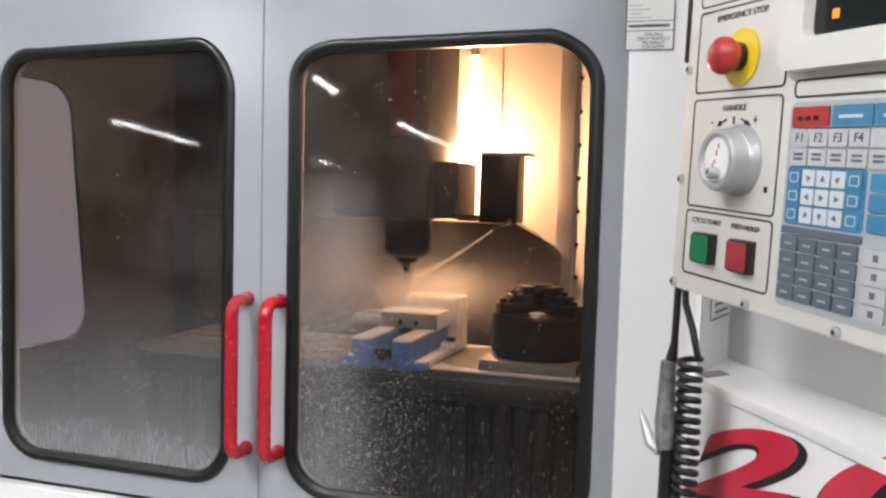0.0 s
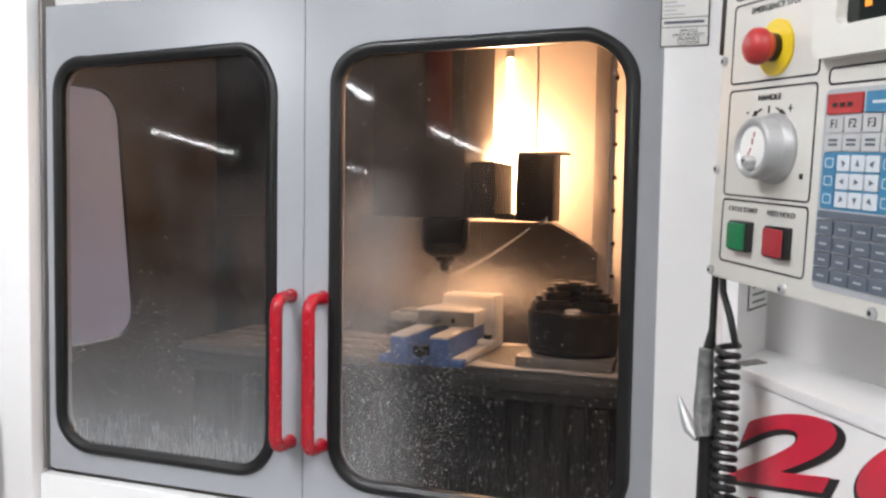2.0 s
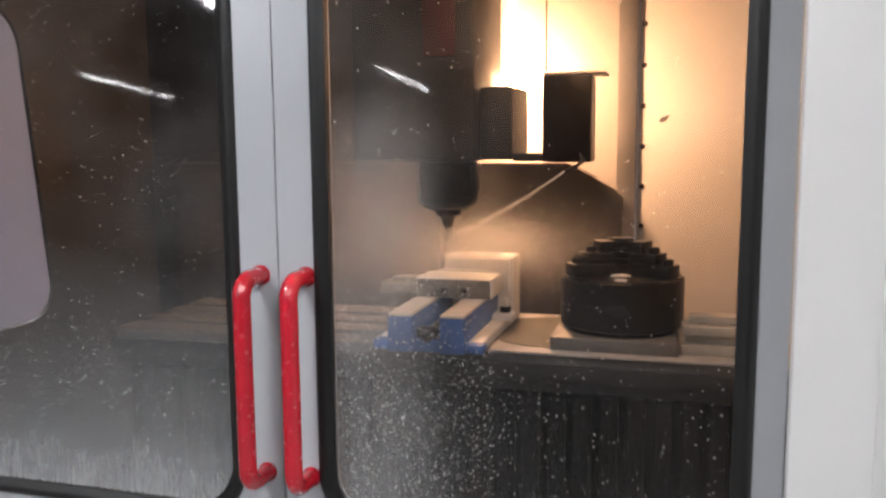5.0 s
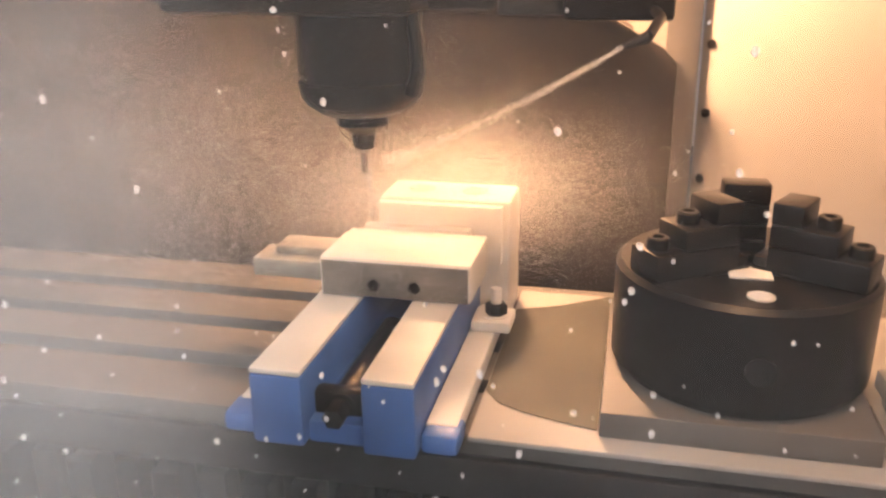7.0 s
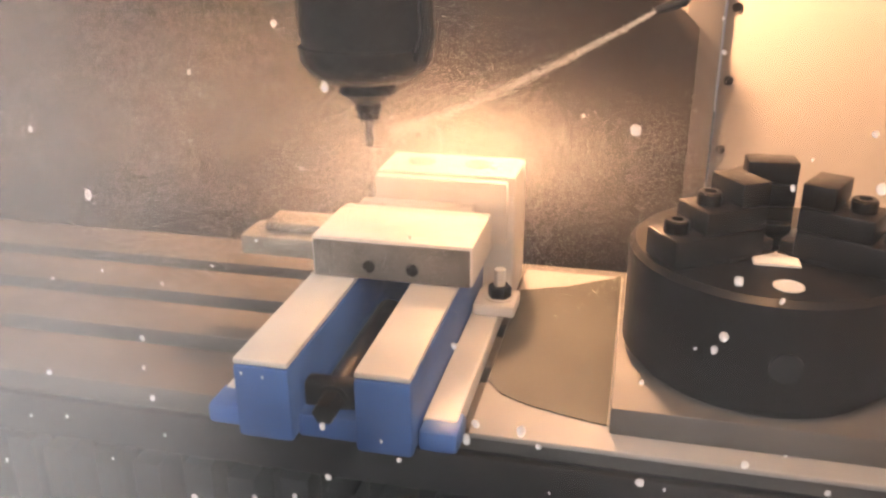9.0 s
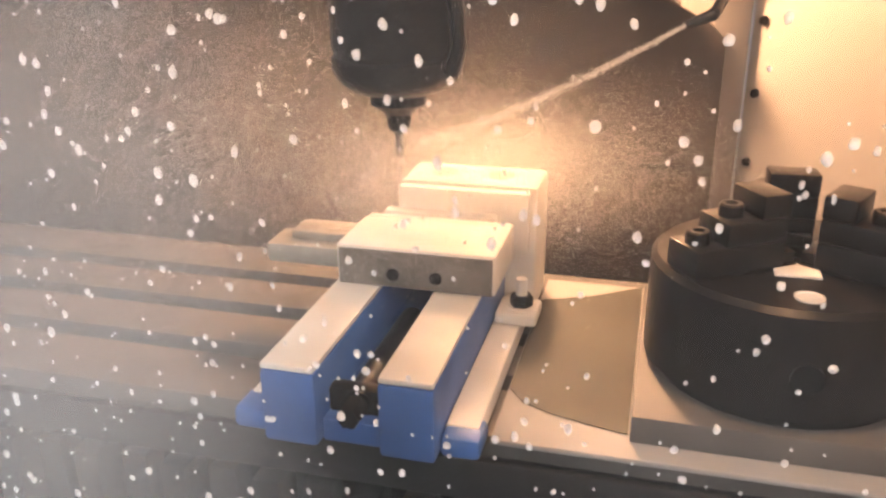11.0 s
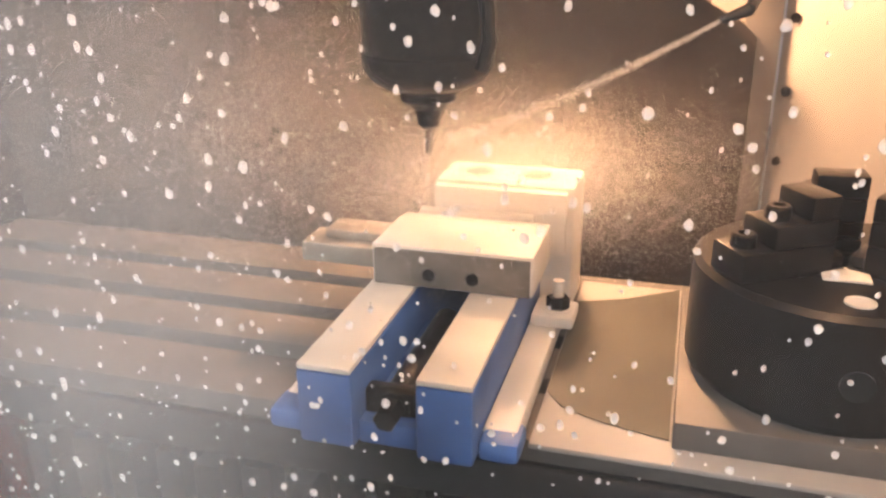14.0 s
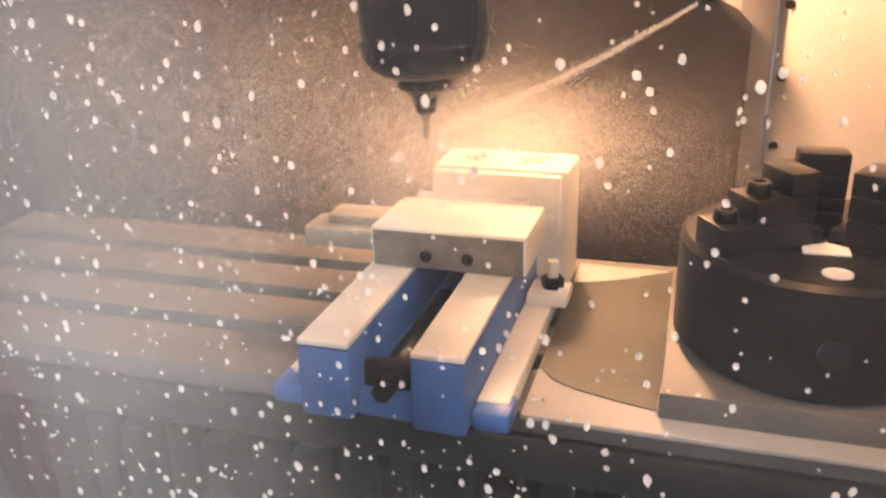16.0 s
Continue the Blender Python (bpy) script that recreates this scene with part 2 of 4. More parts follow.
def lathe(profile, n=32, axis="Z", at=(0, 0, 0), bm=None):
    """Turned body from (radius, height) pairs; a radius of 0 closes it."""
    own = bmesh.new()
    rings = []
    for r, h in profile:
        if r < 1e-6:
            rings.append([own.verts.new((0, 0, h))])
        else:
            rings.append([own.verts.new((r * math.cos(2 * math.pi * i / n), r * math.sin(2 * math.pi * i / n), h)) for i in range(n)])
    for a, b in zip(rings, rings[1:]):
        for i in range(n):
            j = (i + 1) % n
            q = [a[i % len(a)], a[j % len(a)], b[j % len(b)], b[i % len(b)]]
            q = list(dict.fromkeys(q))
            if len(q) > 2:
                own.faces.new(q)
    turn = {"Z": Matrix(), "Y": Matrix.Rotation(radians(90), 4, "X"), "X": Matrix.Rotation(radians(90), 4, "Y")}[axis]
    bmesh.ops.transform(own, matrix=Matrix.Translation(at) @ turn, verts=own.verts)
    return own if bm is None else merge(bm, own)


def tube(points, r, n=10, bm=None, cap=True):
    """Round bar along a line of points."""
    own = bmesh.new()
    pts = [Vector(p) for p in points]
    rings, ref = [], None
    for i, p in enumerate(pts):
        d = (pts[min(i + 1, len(pts) - 1)] - pts[max(i - 1, 0)]).normalized()
        if ref is None:
            ref = d.orthogonal().normalized()
        ref = (ref - d * ref.dot(d)).normalized()
        s = d.cross(ref)
        rr = r[i] if isinstance(r, (list, tuple)) else r
        rings.append([own.verts.new(p + (ref * math.cos(2 * math.pi * k / n) + s * math.sin(2 * math.pi * k / n)) * rr) for k in range(n)])
    for a, b in zip(rings, rings[1:]):
        for k in range(n):
            own.faces.new((a[k], a[(k + 1) % n], b[(k + 1) % n], b[k]))
    if cap:
        own.faces.new(rings[0][::-1])
        own.faces.new(rings[-1])
    return own if bm is None else merge(bm, own)


def rounded(x0, x1, z0, z1, r, n=8):
    """Outline of a rectangle with rounded corners, in x and z."""
    out = []
    for cx, cz, a in ((x1 - r, z1 - r, 0), (x0 + r, z1 - r, 90), (x0 + r, z0 + r, 180), (x1 - r, z0 + r, 270)):
        for i in range(n + 1):
            t = radians(a + 90 * i / n)
            out.append((cx + r * math.cos(t), cz + r * math.sin(t)))
    return out


def ring_plate(outer, inner, y0, y1, bm=None):
    """Plate between two outlines of the same count, from y0 to y1."""
    own = bmesh.new()
    L = [[own.verts.new((x, y, z)) for x, z in o] for o in (outer, inner) for y in (y0, y1)]
    n = len(outer)
    for i in range(n):
        j = (i + 1) % n
        own.faces.new((L[0][i], L[0][j], L[2][j], L[2][i]))
        own.faces.new((L[1][i], L[3][i], L[3][j], L[1][j]))
        own.faces.new((L[0][i], L[1][i], L[1][j], L[0][j]))
        own.faces.new((L[2][i], L[2][j], L[3][j], L[3][i]))
    return own if bm is None else merge(bm, own)


def slab(outline, y0, y1, bm=None):
    own = bmesh.new()
    a = [own.verts.new((x, y0, z)) for x, z in outline]
    b = [own.verts.new((x, y1, z)) for x, z in outline]
    own.faces.new(a[::-1])
    own.faces.new(b)
    for i in range(len(a)):
        j = (i + 1) % len(a)
        own.faces.new((a[i], a[j], b[j], b[i]))
    return own if bm is None else merge(bm, own)


def resize(ob, k):
    """Scales a thing's parts about its origin."""
    done = set()
    for o in ob.children_recursive:
        if o.data.name not in done:
            o.data.transform(Matrix.Diagonal((k, k, k, 1)))
            done.add(o.data.name)
        o.location = o.location * k


def lettering(name, text, size, material, parent, m, depth=0.0006, shear=0.0, wide=1.0, bold=0.0, label=""):
    """Raised writing in the built-in font, centred on m, in its x and y."""
    c = bpy.data.curves.new(name, "FONT")
    c.body, c.size, c.extrude, c.shear, c.offset = text, size, depth, shear, bold
    c.align_x, c.align_y = "CENTER", "CENTER"
    tmp = bpy.data.objects.new(name, c)
    scene.collection.objects.link(tmp)
    dg = bpy.context.evaluated_depsgraph_get()
    me = bpy.data.meshes.new_from_object(tmp.evaluated_get(dg))
    bpy.data.objects.remove(tmp)
    me.materials.clear()
    me.materials.append(material)
    bm = bmesh.new()
    bm.from_mesh(me)
    bmesh.ops.remove_doubles(bm, verts=bm.verts, dist=0.00002)
    bm.to_mesh(me)
    bm.free()
    me.transform(Matrix.Diagonal((wide, 1, 1, 1)))
    ob = new(name, me)
    ob.parent = parent
    ob.matrix_basis = m
    return tagged(ob, label)


# ---- the shop round the machine ----
def shop():
    X0, X1, Y0, Y1, H = -48.0, 14.0, -92.0, 7.0, 4.4
    for name, b, m in (("floor", (X0, X1, Y0, Y1, -0.1, 0), CONCRETE), ("ceiling", (X0, X1, Y0, Y1, H, H + 0.1), CEILPAINT),
                       ("wall_west", (X0 - 0.1, X0, Y0, Y1, 0, H), WALLPAINT), ("wall_east", (X1, X1 + 0.1, Y0, Y1, 0, H), WALLPAINT),
                       ("wall_south", (X0, X1, Y0 - 0.1, Y0, 0, H), WALLPAINT), ("wall_north", (X0, X1, Y1, Y1 + 0.1, 0, H), WALLPAINT)):
        tagged(part(name, box(*b), m), "plain painted " + name.split("_")[0] + " of the workshop", name.split("_")[0], kind="structure")


# ends of the lamp rows: x, y to x, y
STRIPS = [(-0.9, -1.3, -0.9, -4.3), (1.9, -1.3, 1.9, -4.3), (-4.4, -6.2, -5.7, -9.6), (-5.3, -11.0, -5.8, -13.0), (-6.95, -19.3, -8.6, -29.0), (-15.2, -18.6, -20.1, -30.3), (-11.0, -8.8, -11.8, -11.2), (-21.4, -44.3, -31.0, -73.0), (-3.6, 1.0, -3.6, 4.0), (3.4, 1.0, 3.4, 4.0)]


def strip_lights():
    for k, (xa, ya, xb, yb) in enumerate(STRIPS):
        L = math.hypot(xb - xa, yb - ya)
        turn = math.degrees(math.atan2(yb - ya, xb - xa)) - 90
        t = thing("strip_light", ((xa + xb) / 2, (ya + yb) / 2, 3.45), "long white fluorescent strip light under the ceiling", "ceiling lamp", "shop strip lights", rz=turn)
        part("housing", box(-0.08, 0.08, -L / 2, L / 2, 0.0, 0.12, 0.01), WHITE, t)
        for y in (-L / 2 + 0.3, L / 2 - 0.3):
            part("hanger", tube([(0, y, 0.12), (0, y, 0.95)], 0.006, 6), DULLMETAL, t)
        for dx in (-0.04, 0.04):
            part("tube", tube([(dx, -L / 2 + 0.03, -0.02), (dx, L / 2 - 0.03, -0.02)], 0.016), TUBE, t, "glowing white tube")
        if k < 3 or k > 7:
            lamp_area("strip_glow", pose((xa + xb) / 2, (ya + yb) / 2, 3.40, 0, 0, turn), 0.14, L, 240 if k == 2 else 124, (0.96, 0.97, 1.0))


# ---- the machine's outside ----
WIN_L = (-0.661, -0.063, 0.968, 1.902)
WIN_R = (0.059, 0.684, 0.968, 1.902)
DOOR_Z = (0.922, 2.012)


def door(name, win, x0, x1, hx, label):
    d = thing(name, (0, 0, 0), label, "door")
    out = rounded(x0, x1, DOOR_Z[0], DOOR_Z[1], 0.001)
    g = 0.026
    inner = rounded(win[0] + g - 0.006, win[1] - g + 0.006, win[2] + g - 0.006, win[3] - g + 0.006, 0.078)
    part("panel", ring_plate(out, inner, 0.0, 0.028), DOORGREY, d, "grey painted sheet steel")
    wob = lambda pts: [(x + 0.0015 * math.sin(z * 23), z + (0.0085 * math.sin((x - x0) * 13 + 2.2) + 0.003 * math.sin(x * 37) if z > 1.8 else 0.0015 * math.sin(x * 17))) for x, z in pts]
    bm = bmesh.new()
    loops = []
    for inset, y in ((0.0, 0.0), (0.003, -0.006), (0.009, -0.009), (0.018, -0.006), (0.022, -0.0035), (g, -0.002), (g, 0.012)):
        pts = wob(rounded(win[0] + inset, win[1] - inset, win[2] + inset, win[3] - inset, 0.10 - inset, 14))
        loops.append([bm.verts.new((x, y, z)) for x, z in pts])
    for a, b in zip(loops, loops[1:]):
        for i in range(len(a)):
            j = (i + 1) % len(a)
            bm.faces.new((a[i], a[j], b[j], b[i]))
    part("window_gasket", bm, RUBBER, d, "black rubber gasket, slightly wavy", 1.2)
    p = part("window_pane", slab(rounded(win[0] + 0.014, win[1] - 0.014, win[2] + 0.014, win[3] - 0.014, 0.07), 0.006, 0.011), GLASS, d, "wet glass with dried coolant runs")
    p.visible_shadow = False
    # bent round handle
    pts, zt, zb, yo = [], 1.3705, 1.0585, -0.062
    pts.append((hx[0], 0.002, zt))
    for k in range(7):
        a = radians(90 * k / 6)
        pts.append((hx[0] + (hx[1] - hx[0]) * math.sin(a), yo + 0.026 - 0.026 * math.sin(a), zt - 0.026 + 0.026 * math.cos(a)))
    for k in range(7):
        a = radians(90 * k / 6)
        pts.append((hx[1] + (hx[0] - hx[1]) * (1 - math.cos(a)), yo + 0.026 - 0.026 * math.cos(a), zb + 0.026 - 0.026 * math.sin(a)))
    pts.append((hx[0], 0.002, zb))
    h = part("handle", tube(pts, 0.0135, 14), REDPAINT, d, "bent round bar handle in glossy red", 1.2)
    for z in (zt, zb):
        part("foot", lathe([(0.0, 0.002), (0.0155, 0.002), (0.0155, -0.004), (0.0, -0.004)], 16, "Y", (hx[0], -0.002, z)), REDPAINT, h)
    return d


def outside():
    m = thing("machine_enclosure", (0, 0, 0), "white and beige sheet-metal enclosure of a machining centre", "machine")
    Z0 = 0.12
    part("left_panel", box(-1.35, -0.694, -0.045, 0.03, Z0, 2.09, 0.006), WHITE, m)
    part("left_jamb", box(-0.6935, -0.684, -0.01, 0.05, 0.92, 2.05, 0.001), DULLMETAL, m, "dull metal edge beside the door")
    part("lower_panel", box(-0.692, -0.017, -0.022, 0.01, Z0, 0.912, 0.004), WHITE, m)
    part("lower_panel", box(-0.013, 0.74, -0.022, 0.01, Z0, 0.912, 0.004), WHITE, m)
    part("right_panel", box(0.724, 0.84, -0.022, 0.01, Z0, 2.35, 0.004), WHITE, m)
    part("top_rail", box(-0.71, 0.84, 0.031, 0.34, 2.02, 2.07, 0.005), WHITE, m)
    part("top_channel", box(-0.66, 0.10, 0.345, 0.40, 2.02, 2.13, 0.004), DULLMETAL, m, "scuffed steel channel on the roof")
    part("roof", box(-1.35, 1.2, 0.41, 1.6, 2.10, 2.13), DULLMETAL, m)
    part("sill", box(-0.7, 0.74, 0.03, 0.07, 0.88, 0.962, 0.004), DULLMETAL, m)
    # inside
    part("column_cover", box(-0.06, 0.22, 1.14, 1.16, 0.3, 2.10), BEIGE, m, "cream sheet-metal back cover")
    # column side and left walls are set darker than the cream cover
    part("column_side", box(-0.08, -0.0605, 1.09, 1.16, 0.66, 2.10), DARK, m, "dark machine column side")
    part("left_back_wall", box(-1.2, -0.081, 1.14, 1.16, 0.3, 2.10), DARK, m, "dark back wall left of the cream cover")
    part("back_wall", box(0.2225, 0.42, 1.145, 1.16, 0.3, 2.10), BEIGE, m)
    part("way_cover", slab([(-0.9, 0.66), (0.43, 0.66), (0.43, 1.42), (0.408, 1.442), (0.29, 1.505), (-0.9, 1.505)], 1.118, 1.136), COVER, m, "dull brown way cover")
    # ledge added so the lamp leaves the top of the way cover in shade
    hood = [(-0.9, 1.5055), (0.2905, 1.5055), (0.36, 1.4685), (0.3625, 1.4725), (0.291, 1.5105), (-0.9, 1.5105)]
    part("way_cover_hood", slab(hood, 1.076, 1.137), COVER, m, "folded top ledge added to shade the way cover")
    part("way_cover_seam", box(0.2, 0.428, 1.116, 1.1178, 1.228, 1.232), DARK, m)
    skew = lambda pts: [(x + (1.86 - z) * 0.10 * (x - 0.12) / 0.5, z) for x, z in pts]
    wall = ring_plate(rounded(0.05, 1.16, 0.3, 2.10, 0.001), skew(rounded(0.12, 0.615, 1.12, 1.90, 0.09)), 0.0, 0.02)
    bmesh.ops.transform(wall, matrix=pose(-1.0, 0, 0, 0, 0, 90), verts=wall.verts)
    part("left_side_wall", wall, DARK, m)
    sp = slab(skew(rounded(0.1255, 0.6095, 1.1255, 1.8945, 0.085)), 0.006, 0.012)
    bmesh.ops.transform(sp, matrix=pose(-1.0, 0, 0, 0, 0, 90), verts=sp.verts)
    part("side_window", sp, FROST, m, "milky side window pane")
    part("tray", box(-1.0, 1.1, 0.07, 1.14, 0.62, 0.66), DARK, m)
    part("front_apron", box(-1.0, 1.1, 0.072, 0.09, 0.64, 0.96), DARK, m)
    part("flange", box(0.412, 0.462, 1.128, 1.1435, 0.66, 2.10, 0.002), DULLMETAL, m, "bolted steel corner flange")
    part("right_side_wall", box(0.0, 0.82, 0.0, 0.02, 0.66, 2.10, 0.001, m=pose(0.466, 1.142, 0, 0, 0, -38)), CREAMWALL, m, "cream sheet-metal side wall")
    part("swarf_chip", slab([(0.066, 1.617), (0.078, 1.614), (0.092, 1.621), (0.098, 1.631), (0.083, 1.628), (0.074, 1.624)], -0.003, -0.0004), DARK, m, "curl of swarf stuck to the wall").matrix_basis = pose(0.466, 1.142, 0, 0, 0, -38)
    part("right_front_wall", box(1.10, 1.115, 0.03, 0.66, 0.66, 2.10), BEIGE, m)
    part("right_return", box(0.842, 1.115, 0.012, 0.028, 0.66, 2.10), WHITE, m)
    bolt = mesh_of("bolt", lathe([(0, -0.005), (0.0055, -0.005), (0.0068, -0.0035), (0.0068, 0.0), (0, 0.0)], 12, "Y"), BLACKSTEEL)
    for k in range(-5, 7):
        b = new("bolt", bolt)
        b.parent = m
        b.location = (0.478, 1.125, 1.449 + 0.1037 * k)
    return m


def prism(pts, z0, z1, bevel=0.0):
    """Upright prism on a plan outline."""
    bm = bmesh.new()
    lo = [bm.verts.new((x, y, z0)) for x, y in pts]
    hi = [bm.verts.new((x, y, z1)) for x, y in pts]
    bm.faces.new(lo[::-1])
    bm.faces.new(hi)
    for i in range(len(pts)):
        j = (i + 1) % len(pts)
        bm.faces.new((lo[i], lo[j], hi[j], hi[i]))
    if bevel:
        bmesh.ops.bevel(bm, geom=bm.edges[:], offset=bevel, segments=2, affect="EDGES", profile=0.5)
    return bm


def pedestal():
    """The slanting cabinet corner that carries the lettering; above its shelf a niche behind the pendant."""
    p = thing("control_pedestal", (0.856, -0.328, 0), "white cabinet corner with a shelf and red lettering", "cabinet", rz=-61)
    L, top = 0.80, 1.357
    # local x runs along the face, y into the cabinet; the niche's side wall runs back towards (0.048, 0.148) in the world
    c, s = math.cos(radians(61)), math.sin(radians(61))
    back = (0.048 * c - 0.148 * s, 0.048 * s + 0.148 * c)
    door_end = (-0.020 * c - 0.304 * s, -0.020 * s + 0.304 * c)
    part("front_panel", box(0.0, L, 0.0, 0.02, 0.12, top - 0.017, 0.003), WHITE, p)
    part("shelf", prism([(-0.004, -0.004), (L, -0.004), (L, back[1]), back], top - 0.016, top, 0.0025), WHITE, p, "white sheet-metal shelf, grimy at its end")
    part("shelf_grime", prism([(0.0, 0.004), (0.03, 0.004), (0.012, 0.05), (-0.016, 0.05)], top + 0.0004, top + 0.0012), DULLMETAL, p, "worn dark corner of the shelf")
    part("niche_back", box(back[0], L, back[1] + 0.001, back[1] + 0.02, top - 0.016, 2.2, 0.002), WHITE, p)
    d = Vector((back[0], back[1])).normalized()
    q = Vector((-d.y, d.x)) * 0.012
    part("niche_side", prism([(0.004, 0.006), (back[0], back[1]), (back[0] + q.x, back[1] + q.y), (0.004 + q.x, 0.006 + q.y)], top + 0.0005, 2.2), WHITE, p)
    e = Vector(door_end).normalized()
    w = Vector((-e.y, e.x)) * 0.012
    part("left_side", prism([(-0.001, 0.0), door_end, (door_end[0] + w.x, door_end[1] + w.y), (-0.001 + w.x, w.y)], 0.12, 2.2), WHITE, p)
    k0, k1 = 0.30, 0.97
    n = Vector((d.y, -d.x))
    def on_side(k, off):
        return (0.004 + (back[0] - 0.004) * k + n.x * off, 0.006 + (back[1] - 0.006) * k + n.y * off)
    st = part("label", prism([on_side(k0, 0.0004), on_side(k1, 0.0004), on_side(k1, 0.0014), on_side(k0, 0.0014)], 1.425, 1.487), LABEL, p, "small white printed label")
    part("border", prism([on_side(k0, 0.0015), on_side(k1, 0.0015), on_side(k1, 0.0019), on_side(k0, 0.0019)], 1.425, 1.4275), INK, st)
    part("border", prism([on_side(k0, 0.0015), on_side(k0 + 0.03, 0.0015), on_side(k0 + 0.03, 0.0019), on_side(k0, 0.0019)], 1.428, 1.487), INK, st)
    for k in range(5):
        part("print_bar", prism([on_side(0.45, 0.0015), on_side(0.9, 0.0015), on_side(0.9, 0.0019), on_side(0.45, 0.0019)], 1.434 + 0.011 * k, 1.4375 + 0.011 * k), KEYDARK, st)
    # lettering climbing along the face
    for txt, sz, x, z, wd in (("2", 0.119, 0.106, 1.2590, 3.95), ("0", 0.119, 0.366, 1.308, 3.95), ("VECTOR", 0.060, 0.306, 1.226, 2.25)):
        big = sz > 0.1
        for name, mt, off, bold in (("outline", INK, -0.0012, 0.0062 if big else 0.0042), ("numeral" if big else "word", DECALRED, -0.0026, 0.0036 if big else 0.0016)):
            sh = 0.0032 if name == "outline" else 0.0
            lettering(name, txt, sz, mt, p, pose(x + sh, off, z - sh, 90, 0, 0) @ Matrix.Rotation(radians(14.5), 4, "Z"), 0.0005, 0.25, wd, bold)
    part("swoosh", slab([(-0.010, 1.171), (0.16, 1.194), (0.40, 1.262), (0.40, 1.252), (0.15, 1.176), (0.03, 1.160)], -0.0009, -0.0003), INK, p, "black printed swoosh")
    return p


def pendant():
    """Control pendant, hanging slightly askew: x runs along its face, z up from the hand-wheel box, the face at y = 0."""
    p = thing("control_pendant", (0.842, -0.456, 1.590), "off-white control pendant with buttons, keypad and screen", "control panel", rz=-57.5)
    p.matrix_basis = p.matrix_basis @ pose(0, 0, 0, 0, 3.3, 0)
    part("housing", box(-0.0245, 0.52, 0.0, 0.07, -0.1052, 0.62, 0.005), PLASTIC, p)

    def frame_box(x0, x1, z0, z1):
        part("printed_border", ring_plate(rounded(x0, x1, z0, z1, 0.007), rounded(x0 + 0.0021, x1 - 0.0021, z0 + 0.0021, z1 - 0.0021, 0.005), -0.0006, 0.0006), INK, p, "thin black printed border")

    W = 0.168
    frame_box(0, W, 0.2335, 0.34)
    frame_box(0, W, 0.134, 0.229)
    frame_box(0, W, 0.0, 0.1275)
    frame_box(0, W, -0.082, -0.0035)
    frame_box(0.1835, 0.50, 0.1215, 0.140)
    T = lambda x, z, y=-0.0008: pose(x, y, z, 90, 0, 0)
    lettering("caption", "EMERGENCY STOP", 0.0098, INK, p, T(W / 2, 0.2175), 0.0003, wide=1.15)
    lettering("caption", "HANDLE", 0.0098, INK, p, T(W / 2, 0.1155), 0.0003, wide=1.15)
    lettering("caption", "-", 0.017, INK, p, T(0.042, 0.101), 0.0003)
    lettering("caption", "+", 0.017, INK, p, T(0.124, 0.101), 0.0003)
    lettering("caption", "CYCLE START", 0.0084, INK, p, T(0.046, -0.0155), 0.0003, wide=1.15)
    lettering("caption", "FEED HOLD", 0.0084, INK, p, T(0.121, -0.0155), 0.0003, wide=1.15)
    part("mark", box(0.0832, 0.0848, -0.001, 0.0, 0.0975, 0.106), INK, p)
    for s in (-1, 1):
        bm = tube([(0.084 + s * 0.014, -0.0006, 0.103), (0.084 + s * 0.026, -0.0006, 0.098)], 0.001, 6)
        tube([(0.084 + s * 0.024, -0.0006, 0.0988), (0.084 + s * 0.032, -0.0006, 0.0955)], [0.003, 0.0004], 8, bm)
        part("arrow", bm, INK, p)
    # emergency stop
    ex, ez = 0.0905, 0.1705
    e = part("emergency_stop", lathe([(0, 0.0), (0.0315, 0.0), (0.0315, 0.003), (0.0305, 0.004), (0, 0.004)], 44, "Y", (ex, 0, ez)), YELLOW, p, "round yellow plate")
    part("collar", lathe([(0.0, 0.004), (0.0155, 0.004), (0.0155, 0.020), (0, 0.020)], 28, "Y", (ex, 0, ez)), RUBBER, e)
    part("mushroom_button", lathe([(0, 0.0125), (0.0162, 0.0125), (0.0172, 0.016), (0.0186, 0.0185), (0.0203, 0.0205), (0.0206, 0.025), (0.0192, 0.031), (0.0145, 0.0355), (0.0075, 0.0378), (0, 0.0382)], 40, "Y", (ex, 0, ez)), MUSHROOM, e, "red mushroom button", 1.2)
    # hand wheel
    wx, wz = 0.1005, 0.0573
    w = part("hand_wheel", lathe([(0, 0.0), (0.0402, 0.0), (0.0402, 0.003), (0.0390, 0.0045), (0.0372, 0.010), (0.0350, 0.0122), (0.0345, 0.022), (0.0336, 0.0295), (0.0318, 0.0318), (0.0285, 0.032), (0.0262, 0.0305), (0.0255, 0.0288), (0, 0.0288)], 56, "Y", (wx, 0, wz)), CHROME, p, "brushed aluminium hand wheel", 0.5)
    k = part("crank_knob", lathe([(0, 0.0289), (0.0062, 0.0289), (0.0062, 0.040), (0.005, 0.0425), (0.0026, 0.0425), (0.0026, 0.040), (0, 0.040)], 20, "Y", (wx + 0.004, 0, wz - 0.0145)), CHROME, w)
    part("knob_hole", lathe([(0, 0.0401), (0.0026, 0.0401), (0.0026, 0.0404), (0, 0.0404)], 12, "Y", (wx + 0.004, 0, wz - 0.0145)), INK, k)
    part("dial_face", lathe([(0, 0.0289), (0.0235, 0.0289), (0.0235, 0.0293), (0, 0.0293)], 40, "Y", (wx, 0, wz)), LABEL, w, "pale worn dial face")
